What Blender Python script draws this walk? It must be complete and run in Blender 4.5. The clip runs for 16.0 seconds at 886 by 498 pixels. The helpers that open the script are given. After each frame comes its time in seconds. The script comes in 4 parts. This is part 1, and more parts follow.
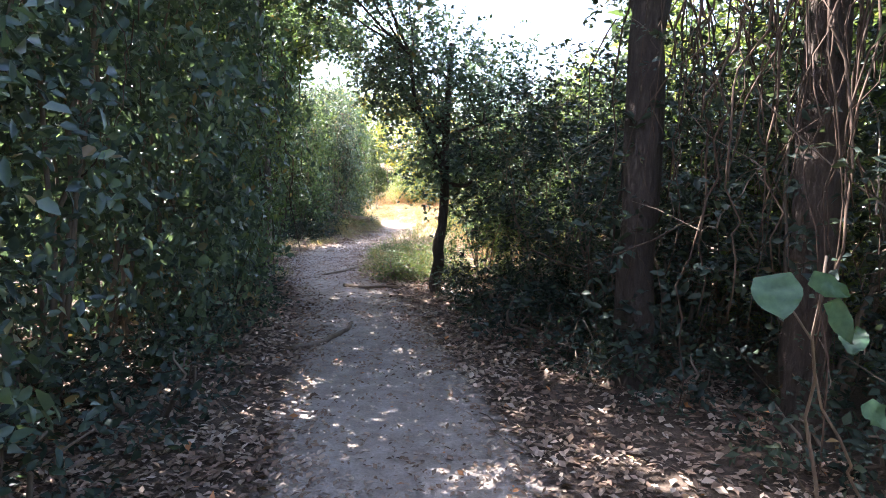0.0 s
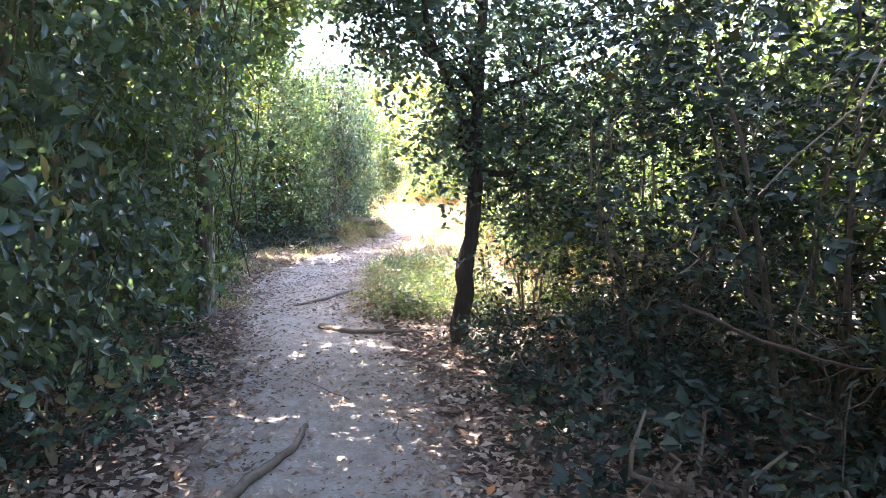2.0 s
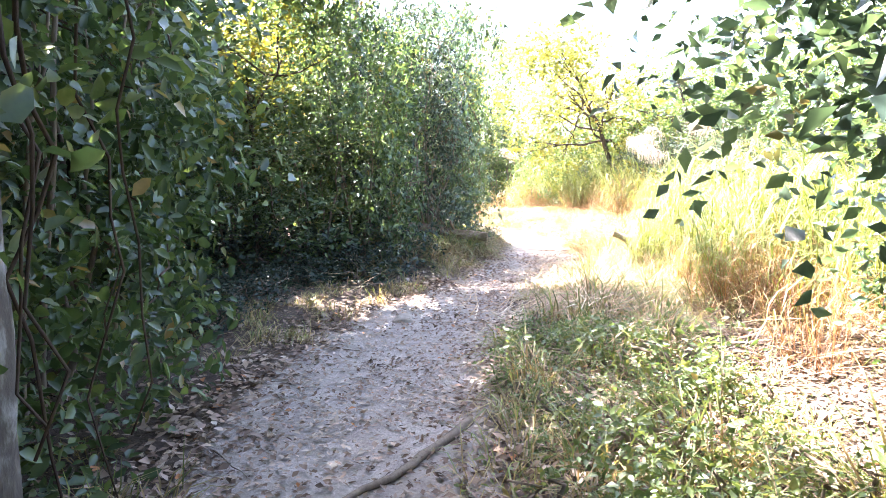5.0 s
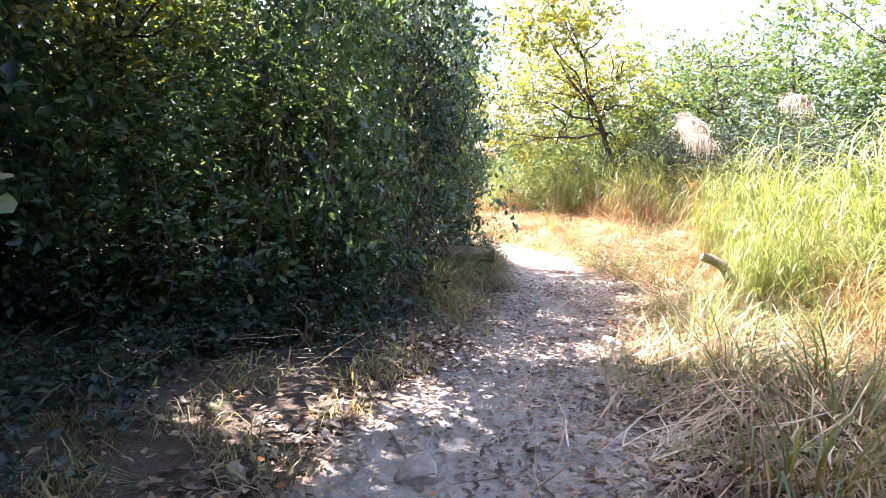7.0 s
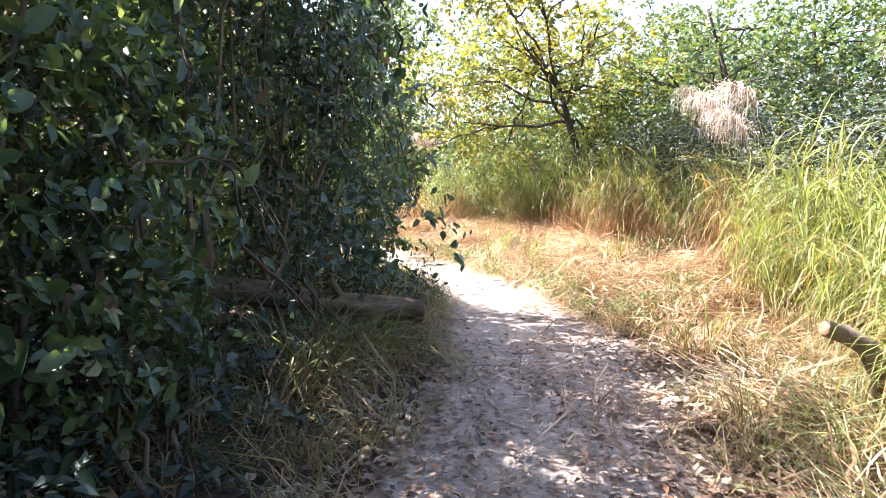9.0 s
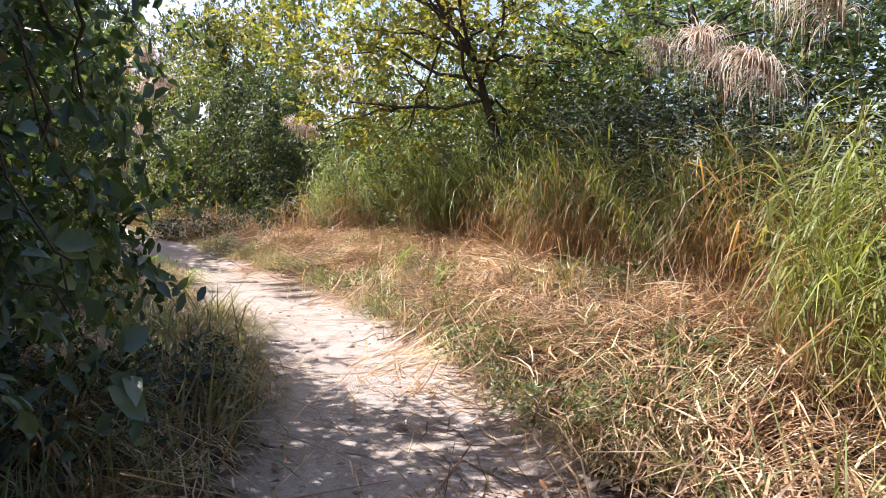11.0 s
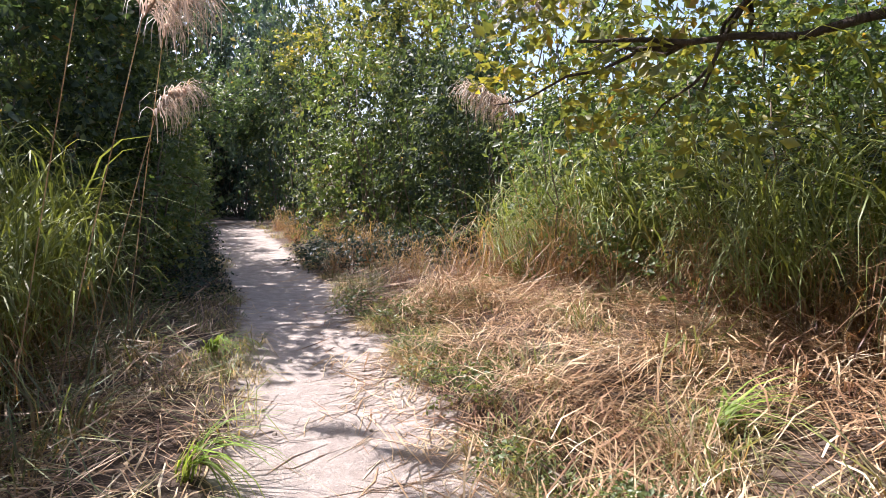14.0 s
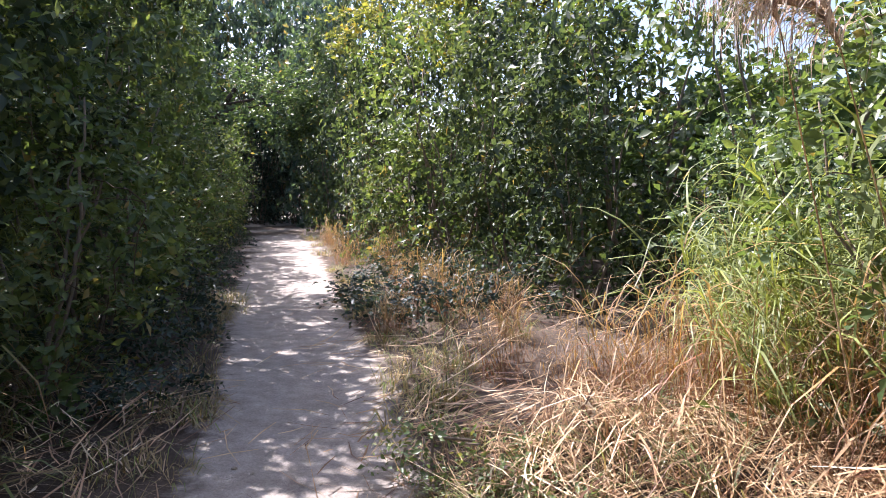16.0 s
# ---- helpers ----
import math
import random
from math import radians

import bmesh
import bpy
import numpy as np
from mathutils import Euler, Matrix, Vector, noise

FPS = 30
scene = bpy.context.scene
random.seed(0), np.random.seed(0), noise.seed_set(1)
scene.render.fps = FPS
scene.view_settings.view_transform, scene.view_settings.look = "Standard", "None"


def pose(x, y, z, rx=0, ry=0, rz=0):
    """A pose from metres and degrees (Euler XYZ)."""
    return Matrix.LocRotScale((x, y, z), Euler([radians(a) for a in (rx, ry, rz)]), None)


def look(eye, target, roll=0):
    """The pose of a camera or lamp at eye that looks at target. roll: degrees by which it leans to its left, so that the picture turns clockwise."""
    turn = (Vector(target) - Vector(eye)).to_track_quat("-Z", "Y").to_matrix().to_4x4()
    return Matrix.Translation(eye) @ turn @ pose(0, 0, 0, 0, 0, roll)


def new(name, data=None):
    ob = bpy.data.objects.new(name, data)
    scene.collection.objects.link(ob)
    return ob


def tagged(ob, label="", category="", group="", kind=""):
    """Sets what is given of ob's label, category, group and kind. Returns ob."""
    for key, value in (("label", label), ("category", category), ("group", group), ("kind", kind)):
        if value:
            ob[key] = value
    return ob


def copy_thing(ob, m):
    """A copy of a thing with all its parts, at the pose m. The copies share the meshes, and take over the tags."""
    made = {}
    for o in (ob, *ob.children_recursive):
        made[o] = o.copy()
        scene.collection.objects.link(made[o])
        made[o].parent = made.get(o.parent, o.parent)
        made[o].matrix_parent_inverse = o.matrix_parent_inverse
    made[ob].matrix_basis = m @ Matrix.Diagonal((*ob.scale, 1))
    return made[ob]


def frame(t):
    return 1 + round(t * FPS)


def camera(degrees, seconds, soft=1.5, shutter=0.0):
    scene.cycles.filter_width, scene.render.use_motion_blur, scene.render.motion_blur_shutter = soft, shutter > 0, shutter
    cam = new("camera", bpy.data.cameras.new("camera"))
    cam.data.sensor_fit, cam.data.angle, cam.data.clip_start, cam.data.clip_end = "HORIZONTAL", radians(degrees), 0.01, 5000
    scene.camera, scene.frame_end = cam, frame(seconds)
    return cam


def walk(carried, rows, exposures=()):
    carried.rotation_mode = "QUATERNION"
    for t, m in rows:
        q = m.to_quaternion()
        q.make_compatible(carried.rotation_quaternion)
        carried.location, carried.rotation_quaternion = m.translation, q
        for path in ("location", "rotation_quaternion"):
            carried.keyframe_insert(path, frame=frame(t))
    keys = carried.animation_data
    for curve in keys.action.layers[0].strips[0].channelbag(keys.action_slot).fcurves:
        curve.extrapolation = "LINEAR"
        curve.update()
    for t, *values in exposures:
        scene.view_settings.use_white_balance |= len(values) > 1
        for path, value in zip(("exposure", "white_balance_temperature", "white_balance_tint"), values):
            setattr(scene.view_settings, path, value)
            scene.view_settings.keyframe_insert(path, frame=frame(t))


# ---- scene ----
cam = camera(70.3, 16.0, soft=0.8)
PATH = [
    (0, (-0.015, -0.29, 1.627), (0.013, 1.698, 1.41), 0.8),
    (0.5, (-0.082, 0.564, 1.599), (-0.053, 2.552, 1.383), 0.7),
    (1, (-0.016, 1.432, 1.539), (0.014, 3.421, 1.326), 0.8),
    (1.5, (-0.059, 2.23, 1.538), (-0.025, 4.218, 1.322), 0.8),
    (2, (-0.085, 3.121, 1.494), (-0.11, 5.109, 1.275), 0.8),
    (2.5, (-0.202, 3.937, 1.476), (-0.289, 5.923, 1.257), 0.5),
    (3, (-0.309, 4.848, 1.424), (-0.422, 6.833, 1.205), 0.5),
    (3.5, (-0.446, 5.658, 1.402), (-0.602, 7.64, 1.183), 0.4),
    (4, (-0.535, 6.512, 1.359), (-0.728, 8.491, 1.142), 0.2),
    (4.5, (-0.757, 7.271, 1.358), (-1.005, 9.244, 1.141), -0.2),
    (4.7, (-0.83, 7.619, 1.368), (-1.157, 9.581, 1.149), -0.3),
    (6.8, (-2.063, 11.197, 1.276), (-2.336, 13.168, 1.071), 0.5),
    (7, (-2.09, 11.532, 1.247), (-2.234, 13.516, 1.041), 0.5),
    (7.5, (-2.079, 12.308, 1.247), (-2.139, 14.296, 1.042), 0.5),
    (8, (-2.008, 13.122, 1.27), (-2.055, 15.111, 1.067), 0.3),
    (8.5, (-1.993, 13.902, 1.263), (-2.018, 15.892, 1.059), 0.3),
    (9, (-1.936, 14.779, 1.261), (-1.913, 16.768, 1.056), 0.3),
    (9.5, (-1.866, 15.586, 1.231), (-1.819, 17.575, 1.031), 0.4),
    (9.7, (-1.793, 15.925, 1.3), (-1.715, 17.914, 1.101), 0.4),
    (11.8, (-1.224, 18.833, 1.108), (-0.901, 20.798, 0.925), 0.4),
    (12, (-1.281, 19.185, 1.133), (-0.968, 21.152, 0.947), 0.4),
    (12.5, (-1.225, 20.073, 1.171), (-1.034, 22.055, 0.987), 0.6),
    (13, (-1.258, 20.849, 1.244), (-1.152, 22.837, 1.058), 0.2),
    (13.5, (-1.423, 21.639, 1.289), (-1.554, 23.626, 1.101), 0.3),
    (14, (-1.631, 22.55, 1.375), (-1.945, 24.516, 1.184), 0.2),
    (14.5, (-1.922, 23.343, 1.448), (-2.349, 25.288, 1.258), 0.2),
    (15, (-2.147, 24.234, 1.483), (-2.59, 26.175, 1.292), 0.2),
    (15.5, (-2.45, 25.036, 1.521), (-2.9, 26.976, 1.337), 0.8),
    (16, (-2.708, 25.973, 1.508), (-3.214, 27.899, 1.319), 0.4),
]
walk(cam, [(t, look(e, a, r)) for t, e, a, r in PATH],
     [(0, 3.4, 6100, 21), (1, 4.0, 6100, 21), (1.5, 4.3, 6100, 21), (2, 4.4, 6150, 21), (3.5, 4.25, 6150, 20), (4.5, 4.2, 6150, 20), (7, 3.05, 6100, 21),
      (8.5, 2.65, 6100, 21), (9.5, 2.6, 6150, 21), (10.6, 1.75, 6200, 21), (11.6, 1.1, 6350, 21), (12.5, 1.03, 6350, 21), (13.5, 1.28, 6150, 22), (14.5, 1.38, 6000, 22), (16, 1.68, 5850, 22)])

# ---- light: open sky and one sun from ahead-left ----
SUN_ELEV, SUN_AZ = radians(54), radians(-66)      # azimuth from +y, to the right positive
world = bpy.data.worlds.new("sky")
scene.world = world
world.use_nodes = True
wn = world.node_tree
sky = wn.nodes.new("ShaderNodeTexSky")
sky.sky_type, sky.sun_disc = "NISHITA", False
sky.sun_elevation, sky.sun_rotation = SUN_ELEV, SUN_AZ
sky.dust_density, sky.air_density = 3.0, 1.0
wn.nodes["Background"].inputs["Strength"].default_value = 0.11
wn.links.new(sky.outputs["Color"], wn.nodes["Background"].inputs["Color"])
sun_data = bpy.data.lights.new("sun", "SUN")
sun_data.energy, sun_data.angle, sun_data.color = 5.0, radians(0.5), (1.0, 0.95, 0.87)
sun_dir = Vector((math.sin(SUN_AZ) * math.cos(SUN_ELEV), math.cos(SUN_AZ) * math.cos(SUN_ELEV), math.sin(SUN_ELEV)))
sun = new("sun", sun_data)
sun.matrix_world = look(sun_dir * 60 + Vector((0, 15, 0)), (0, 15, 0))

rng = np.random.default_rng(7)


# ---- materials ----
def mat(name, rough=0.6, spec=0.4):
    m = bpy.data.materials.new(name)
    m.use_nodes = True
    b = m.node_tree.nodes["Principled BSDF"]
    b.inputs["Roughness"].default_value = rough
    b.inputs["Specular IOR Level"].default_value = spec
    return m, m.node_tree, b


def node(nt, kind, **inputs):
    n = nt.nodes.new(kind)
    for k, v in inputs.items():
        n.inputs[k.replace("_", " ")].default_value = v
    return n


def ramp(nt, fac, stops):
    r = nt.nodes.new("ShaderNodeValToRGB")
    el = r.color_ramp.elements
    while len(el) < len(stops):
        el.new(0.5)
    for e, (p, c) in zip(el, stops):
        e.position, e.color = p, (*c, 1)
    nt.links.new(fac, r.inputs["Fac"])
    return r.outputs["Color"]


def noise_tex(nt, scale, detail=4.0, rough=0.6):
    tc = nt.nodes.new("ShaderNodeTexCoord")
    n = node(nt, "ShaderNodeTexNoise", Scale=scale, Detail=detail, Roughness=rough)
    nt.links.new(tc.outputs["Object"], n.inputs["Vector"])
    return n.outputs["Fac"]


def bump(nt, bsdf, fac, strength, dist=0.01):
    b = node(nt, "ShaderNodeBump", Strength=strength, Distance=dist)
    nt.links.new(fac, b.inputs["Height"])
    nt.links.new(b.outputs["Normal"], bsdf.inputs["Normal"])


def mixc(nt, fac, a, b, blend="MIX"):
    m = nt.nodes.new("ShaderNodeMix")
    m.data_type, m.blend_type = "RGBA", blend
    for src, sock in ((fac, m.inputs[0]), (a, m.inputs[6]), (b, m.inputs[7])):
        if hasattr(src, "is_linked"):
            nt.links.new(src, sock)
        elif sock.type == "RGBA":
            sock.default_value = (*src, 1)
        else:
            sock.default_value = src
    return m.outputs[2]


def mathn(nt, op, a, b=0.5, clamp=False):
    m = nt.nodes.new("ShaderNodeMath")
    m.operation, m.use_clamp = op, clamp
    for src, sock in ((a, m.inputs[0]), (b, m.inputs[1])):
        if hasattr(src, "is_linked"):
            nt.links.new(src, sock)
        else:
            sock.default_value = src
    return m.outputs[0]


def leaf_mat(name, stops, through_light=0.4, rough=0.42, spec=0.5, blotch=14.0, tint=(1.8, 1.75, 0.85)):
    """Thin leaves: colour differs from leaf to leaf and in blotches, light passes through."""
    m, nt, b = mat(name, rough, spec)
    stops = [(p, (c[0], c[1], c[2] * (1.45 if c[1] > c[0] else 1.0))) for p, c in stops]
    g = nt.nodes.new("ShaderNodeNewGeometry")
    oi = nt.nodes.new("ShaderNodeObjectInfo")
    r = mathn(nt, "ADD", g.outputs["Random Per Island"], mathn(nt, "MULTIPLY", oi.outputs["Random"], 0.12))
    patch = noise_tex(nt, 1.7, 2)
    r = mathn(nt, "MULTIPLY_ADD", r, 0.62, True)
    r.node.inputs[2].default_value = -0.02
    r = mathn(nt, "ADD", r, mathn(nt, "MULTIPLY", mathn(nt, "SUBTRACT", patch, 0.44), 1.9), True)
    r = mathn(nt, "MULTIPLY", r, 0.985)
    rare = mathn(nt, "GREATER_THAN", mathn(nt, "FRACT", mathn(nt, "MULTIPLY", g.outputs["Random Per Island"], 41.7)), 0.985)
    r = mathn(nt, "MAXIMUM", r, rare)
    col = ramp(nt, r, stops)
    n = noise_tex(nt, blotch, 3)
    col = mixc(nt, 1.0, col, ramp(nt, n, [(0.3, (0.7, 0.72, 0.7)), (0.75, (1.25, 1.2, 1.1))]), "MULTIPLY")
    nt.links.new(col, b.inputs["Base Color"])
    t = nt.nodes.new("ShaderNodeBsdfTranslucent")
    nt.links.new(mixc(nt, 1.0, col, tint, "MULTIPLY"), t.inputs["Color"])
    s = nt.nodes.new("ShaderNodeMixShader")
    s.inputs[0].default_value = through_light
    nt.links.new(b.outputs[0], s.inputs[1])
    nt.links.new(t.outputs[0], s.inputs[2])
    nt.links.new(s.outputs[0], nt.nodes["Material Output"].inputs["Surface"])
    return m


def grass_mat(name, base, top, height, spread=0.35, through_light=0.35):
    """Blades that are dry at the foot and greener above, each blade a little different."""
    m, nt, b = mat(name, 0.5, 0.4)
    tc = nt.nodes.new("ShaderNodeTexCoord")
    sep = nt.nodes.new("ShaderNodeSeparateXYZ")
    nt.links.new(tc.outputs["Object"], sep.inputs[0])
    g = nt.nodes.new("ShaderNodeNewGeometry")
    h = mathn(nt, "DIVIDE", sep.outputs["Z"], height)
    h = mathn(nt, "ADD", h, mathn(nt, "MULTIPLY", mathn(nt, "SUBTRACT", g.outputs["Random Per Island"], 0.5), spread * 2))
    col = mixc(nt, ramp(nt, h, [(0.12, (0, 0, 0)), (0.6, (1, 1, 1))]), base, top)
    k = mathn(nt, "FRACT", mathn(nt, "MULTIPLY", g.outputs["Random Per Island"], 17.3))
    col = mixc(nt, 1.0, col, ramp(nt, k, [(0, (0.6, 0.6, 0.6)), (0.8, (1.15, 1.12, 1.0)), (1, (1.6, 1.45, 1.1))]), "MULTIPLY")
    nt.links.new(col, b.inputs["Base Color"])
    t = nt.nodes.new("ShaderNodeBsdfTranslucent")
    nt.links.new(mixc(nt, 1.0, col, (1.5, 1.4, 0.7), "MULTIPLY"), t.inputs["Color"])
    s = nt.nodes.new("ShaderNodeMixShader")
    s.inputs[0].default_value = through_light
    nt.links.new(b.outputs[0], s.inputs[1])
    nt.links.new(t.outputs[0], s.inputs[2])
    nt.links.new(s.outputs[0], nt.nodes["Material Output"].inputs["Surface"])
    return m


def solid_mat(name, stops, scale, rough=0.85, relief=0.5, dist=0.01, spec=0.25, stretch=None):
    m, nt, b = mat(name, rough, spec)
    tc = nt.nodes.new("ShaderNodeTexCoord")
    n1 = node(nt, "ShaderNodeTexNoise", Scale=scale, Detail=6.0, Roughness=0.65)
    n2 = node(nt, "ShaderNodeTexNoise", Scale=scale * 0.13, Detail=3.0)
    mp = nt.nodes.new("ShaderNodeMapping")
    mp.inputs["Scale"].default_value = stretch or (1, 1, 1)
    nt.links.new(tc.outputs["Object"], mp.inputs["Vector"])
    for n in (n1, n2):
        nt.links.new(mp.outputs["Vector"], n.inputs["Vector"])
    f = mathn(nt, "ADD", mathn(nt, "MULTIPLY", n1.outputs["Fac"], 0.6), mathn(nt, "MULTIPLY", n2.outputs["Fac"], 0.4))
    nt.links.new(ramp(nt, f, stops), b.inputs["Base Color"])
    bump(nt, b, n1.outputs["Fac"], relief, dist)
    return m


M_SHRUB = leaf_mat("shrub_leaf", [(0, (0.04, 0.068, 0.028)), (0.4, (0.075, 0.122, 0.042)), (0.75, (0.125, 0.178, 0.052)),
                                  (0.96, (0.2, 0.23, 0.065)), (1, (0.28, 0.2, 0.09))], 0.34, 0.36)
M_DARK = leaf_mat("dark_leaf", [(0, (0.036, 0.062, 0.04)), (0.45, (0.078, 0.125, 0.07)), (0.85, (0.14, 0.2, 0.09)),
                                (1, (0.2, 0.15, 0.08))], 0.3, 0.34, 0.55)
# leaf colour darkened to stand in for shade on thickets and undergrowth
M_SHADELEAF = leaf_mat("shade_dark_leaf", [(0, (0.022, 0.036, 0.022)), (0.5, (0.04, 0.062, 0.034)), (0.9, (0.07, 0.095, 0.042)),
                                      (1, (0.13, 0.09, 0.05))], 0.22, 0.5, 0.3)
M_FAR = leaf_mat("far_shrub_leaf", [(0, (0.03, 0.048, 0.022)), (0.5, (0.062, 0.09, 0.035)), (0.9, (0.12, 0.15, 0.045)),
                                    (1, (0.2, 0.15, 0.06))], 0.34, 0.5, 0.3)
M_BRIGHT = leaf_mat("bright_leaf", [(0, (0.06, 0.1, 0.025)), (0.5, (0.1, 0.14, 0.035)), (0.9, (0.16, 0.19, 0.05)),
                                    (1, (0.26, 0.2, 0.07))], 0.4)
M_YELLOW = leaf_mat("yellow_leaf", [(0, (0.1, 0.125, 0.03)), (0.45, (0.19, 0.2, 0.04)), (0.85, (0.27, 0.25, 0.045)),
                                    (1, (0.32, 0.2, 0.05))], 0.4)
M_HERB = leaf_mat("herb_leaf", [(0, (0.07, 0.11, 0.03)), (0.6, (0.13, 0.17, 0.05)), (0.88, (0.22, 0.21, 0.08)), (1, (0.32, 0.23, 0.12))], 0.38)
M_LITTER = leaf_mat("fallen_leaf", [(0, (0.1, 0.066, 0.047)), (0.3, (0.22, 0.15, 0.11)), (0.65, (0.37, 0.285, 0.225)), (0.98, (0.55, 0.47, 0.39)),
                                    (1, (0.42, 0.19, 0.08))], 0.1, 0.7, 0.25, 14, (1.2, 1.1, 1))
M_STRAW = leaf_mat("dry_straw", [(0, (0.1, 0.045, 0.025)), (0.3, (0.33, 0.205, 0.12)), (0.6, (0.54, 0.39, 0.24)), (0.88, (0.7, 0.58, 0.4)), (1, (0.8, 0.72, 0.56))], 0.18, 0.5, 0.35, 14, (1.15, 1.05, 0.9))
M_VINE = solid_mat("dry_vine", [(0.3, (0.045, 0.03, 0.022)), (0.6, (0.1, 0.068, 0.046)), (0.8, (0.2, 0.145, 0.105))], 60, stretch=(1, 1, 0.2))
M_TALL = grass_mat("tall_grass_blade", (0.27, 0.15, 0.08), (0.18, 0.22, 0.065), 1.3)
M_TALLDRY = grass_mat("drying_grass_blade", (0.22, 0.1, 0.06), (0.29, 0.2, 0.105), 1.2)
M_MID = grass_mat("tuft_blade", (0.26, 0.18, 0.11), (0.15, 0.19, 0.08), 0.45, 0.45)
M_LOW = grass_mat("low_grass_blade", (0.33, 0.26, 0.16), (0.16, 0.21, 0.075), 0.25, 0.5)
M_PLUME = leaf_mat("plume_hair", [(0, (0.42, 0.33, 0.28)), (0.6, (0.62, 0.53, 0.45)), (1, (0.8, 0.73, 0.64))], 0.35, 0.5, 0.3, 14, (1.1, 1.0, 0.95))
M_BARK = solid_mat("bark", [(0.3, (0.035, 0.026, 0.02)), (0.55, (0.08, 0.06, 0.046)), (0.75, (0.17, 0.14, 0.11))], 34, relief=1.0, dist=0.035, stretch=(1, 1, 0.25))
M_PALEBARK = solid_mat("pale_bark", [(0.35, (0.05, 0.04, 0.032)), (0.52, (0.14, 0.12, 0.1)), (0.66, (0.42, 0.4, 0.36))], 20, relief=0.7, dist=0.012, stretch=(1, 1, 0.35))
M_TWIG = solid_mat("twig", [(0.3, (0.1, 0.075, 0.055)), (0.7, (0.24, 0.19, 0.14))], 50, stretch=(1, 1, 0.3))
M_LOG = solid_mat("log_wood", [(0.3, (0.08, 0.052, 0.038)), (0.5, (0.21, 0.145, 0.1)), (0.7, (0.42, 0.34, 0.26))], 26, relief=1.0, dist=0.025, stretch=(0.3, 1, 1))
M_CUT = solid_mat("cut_wood", [(0.35, (0.14, 0.085, 0.05)), (0.6, (0.26, 0.17, 0.1))], 40)
M_STONE = solid_mat("stone", [(0.3, (0.2, 0.165, 0.13)), (0.5, (0.33, 0.275, 0.22)), (0.7, (0.46, 0.4, 0.33))], 18, relief=0.6)


def soil_material():
    m, nt, b = mat("trail_soil", 0.92, 0.2)
    at = nt.nodes.new("ShaderNodeAttribute")
    at.attribute_name = "trodden"
    n_fine, n_mid, n_big = noise_tex(nt, 55, 7, 0.7), noise_tex(nt, 7, 5), noise_tex(nt, 0.9, 3)
    bare = ramp(nt, mathn(nt, "ADD", mathn(nt, "MULTIPLY", n_fine, 0.5), mathn(nt, "MULTIPLY", n_mid, 0.5)),
                [(0.3, (0.19, 0.155, 0.13)), (0.5, (0.325, 0.28, 0.24)), (0.68, (0.47, 0.415, 0.36))])
    duff = ramp(nt, mathn(nt, "ADD", mathn(nt, "MULTIPLY", n_fine, 0.6), mathn(nt, "MULTIPLY", n_big, 0.4)),
                [(0.3, (0.04, 0.028, 0.021)), (0.5, (0.085, 0.062, 0.046)), (0.7, (0.17, 0.13, 0.095))])
    f = mathn(nt, "ADD", at.outputs["Fac"], mathn(nt, "MULTIPLY", mathn(nt, "SUBTRACT", n_mid, 0.5), 0.9))
    nt.links.new(mixc(nt, ramp(nt, f, [(0.3, (0, 0, 0)), (0.6, (1, 1, 1))]), duff, bare), b.inputs["Base Color"])
    bump(nt, b, mathn(nt, "ADD", mathn(nt, "MULTIPLY", n_fine, 0.6), n_mid), 0.9, 0.03)
    return m


M_SOIL = soil_material()

# ---- the trail: y, left edge, right edge ----
TRAIL = [(-60, -.65, .7), (3, -.9, .6), (5.9, -1.35, .05), (7.3, -1.65, -.2), (8.8, -2.0, -.6), (10.3, -2.5, -1.1), (11.8, -2.9, -1.3), (13.9, -2.95, -1.35),
         (15.9, -2.4, -1.1), (18, -2.05, -.5), (19.1, -1.95, -.38), (20.5, -1.8, -.35), (22, -1.95, -.65), (23.3, -2.4, -1.05),
         (24.7, -2.95, -1.5), (26.2, -3.5, -2.1), (28.3, -4.6, -3.2), (29.7, -5.35, -3.95), (31, -6.1, -4.6), (32.4, -7.0, -5.4), (34.8, -8.4, -6.75),
         (38.2, -10.3, -8.6), (41.5, -12.1, -10.5), (47, -15.1, -13.7), (70, -29, -27)]
TY, TL, TR = (np.array(c) for c in zip(*TRAIL))


def smooth(a, b, v):
    t = np.clip((v - a) / (b - a), 0, 1)
    return t * t * (3 - 2 * t)


_lat = np.random.default_rng(3).random((64, 64))


def vnoise(x, y, s):
    x, y = np.asarray(x, float) / s + 100, np.asarray(y, float) / s + 100
    i, j = np.floor(x).astype(int), np.floor(y).astype(int)
    u, v = smooth(0, 1, x - i), smooth(0, 1, y - j)
    g = lambda a, b: _lat[a % 64, b % 64]
    return (g(i, j) * (1 - u) + g(i + 1, j) * u) * (1 - v) + (g(i, j + 1) * (1 - u) + g(i + 1, j + 1) * u) * v - 0.5


def trail_dist(x, y):
    """Metres outside the trail's edge (negative on it), and which side."""
    l, r = np.interp(y, TY, TL), np.interp(y, TY, TR)
    slope = np.interp(y, [0, 22, 26, 70], [1, 1, 0.85, 0.85])
    return np.maximum(l - x, x - r) * slope, x > (l + r) / 2


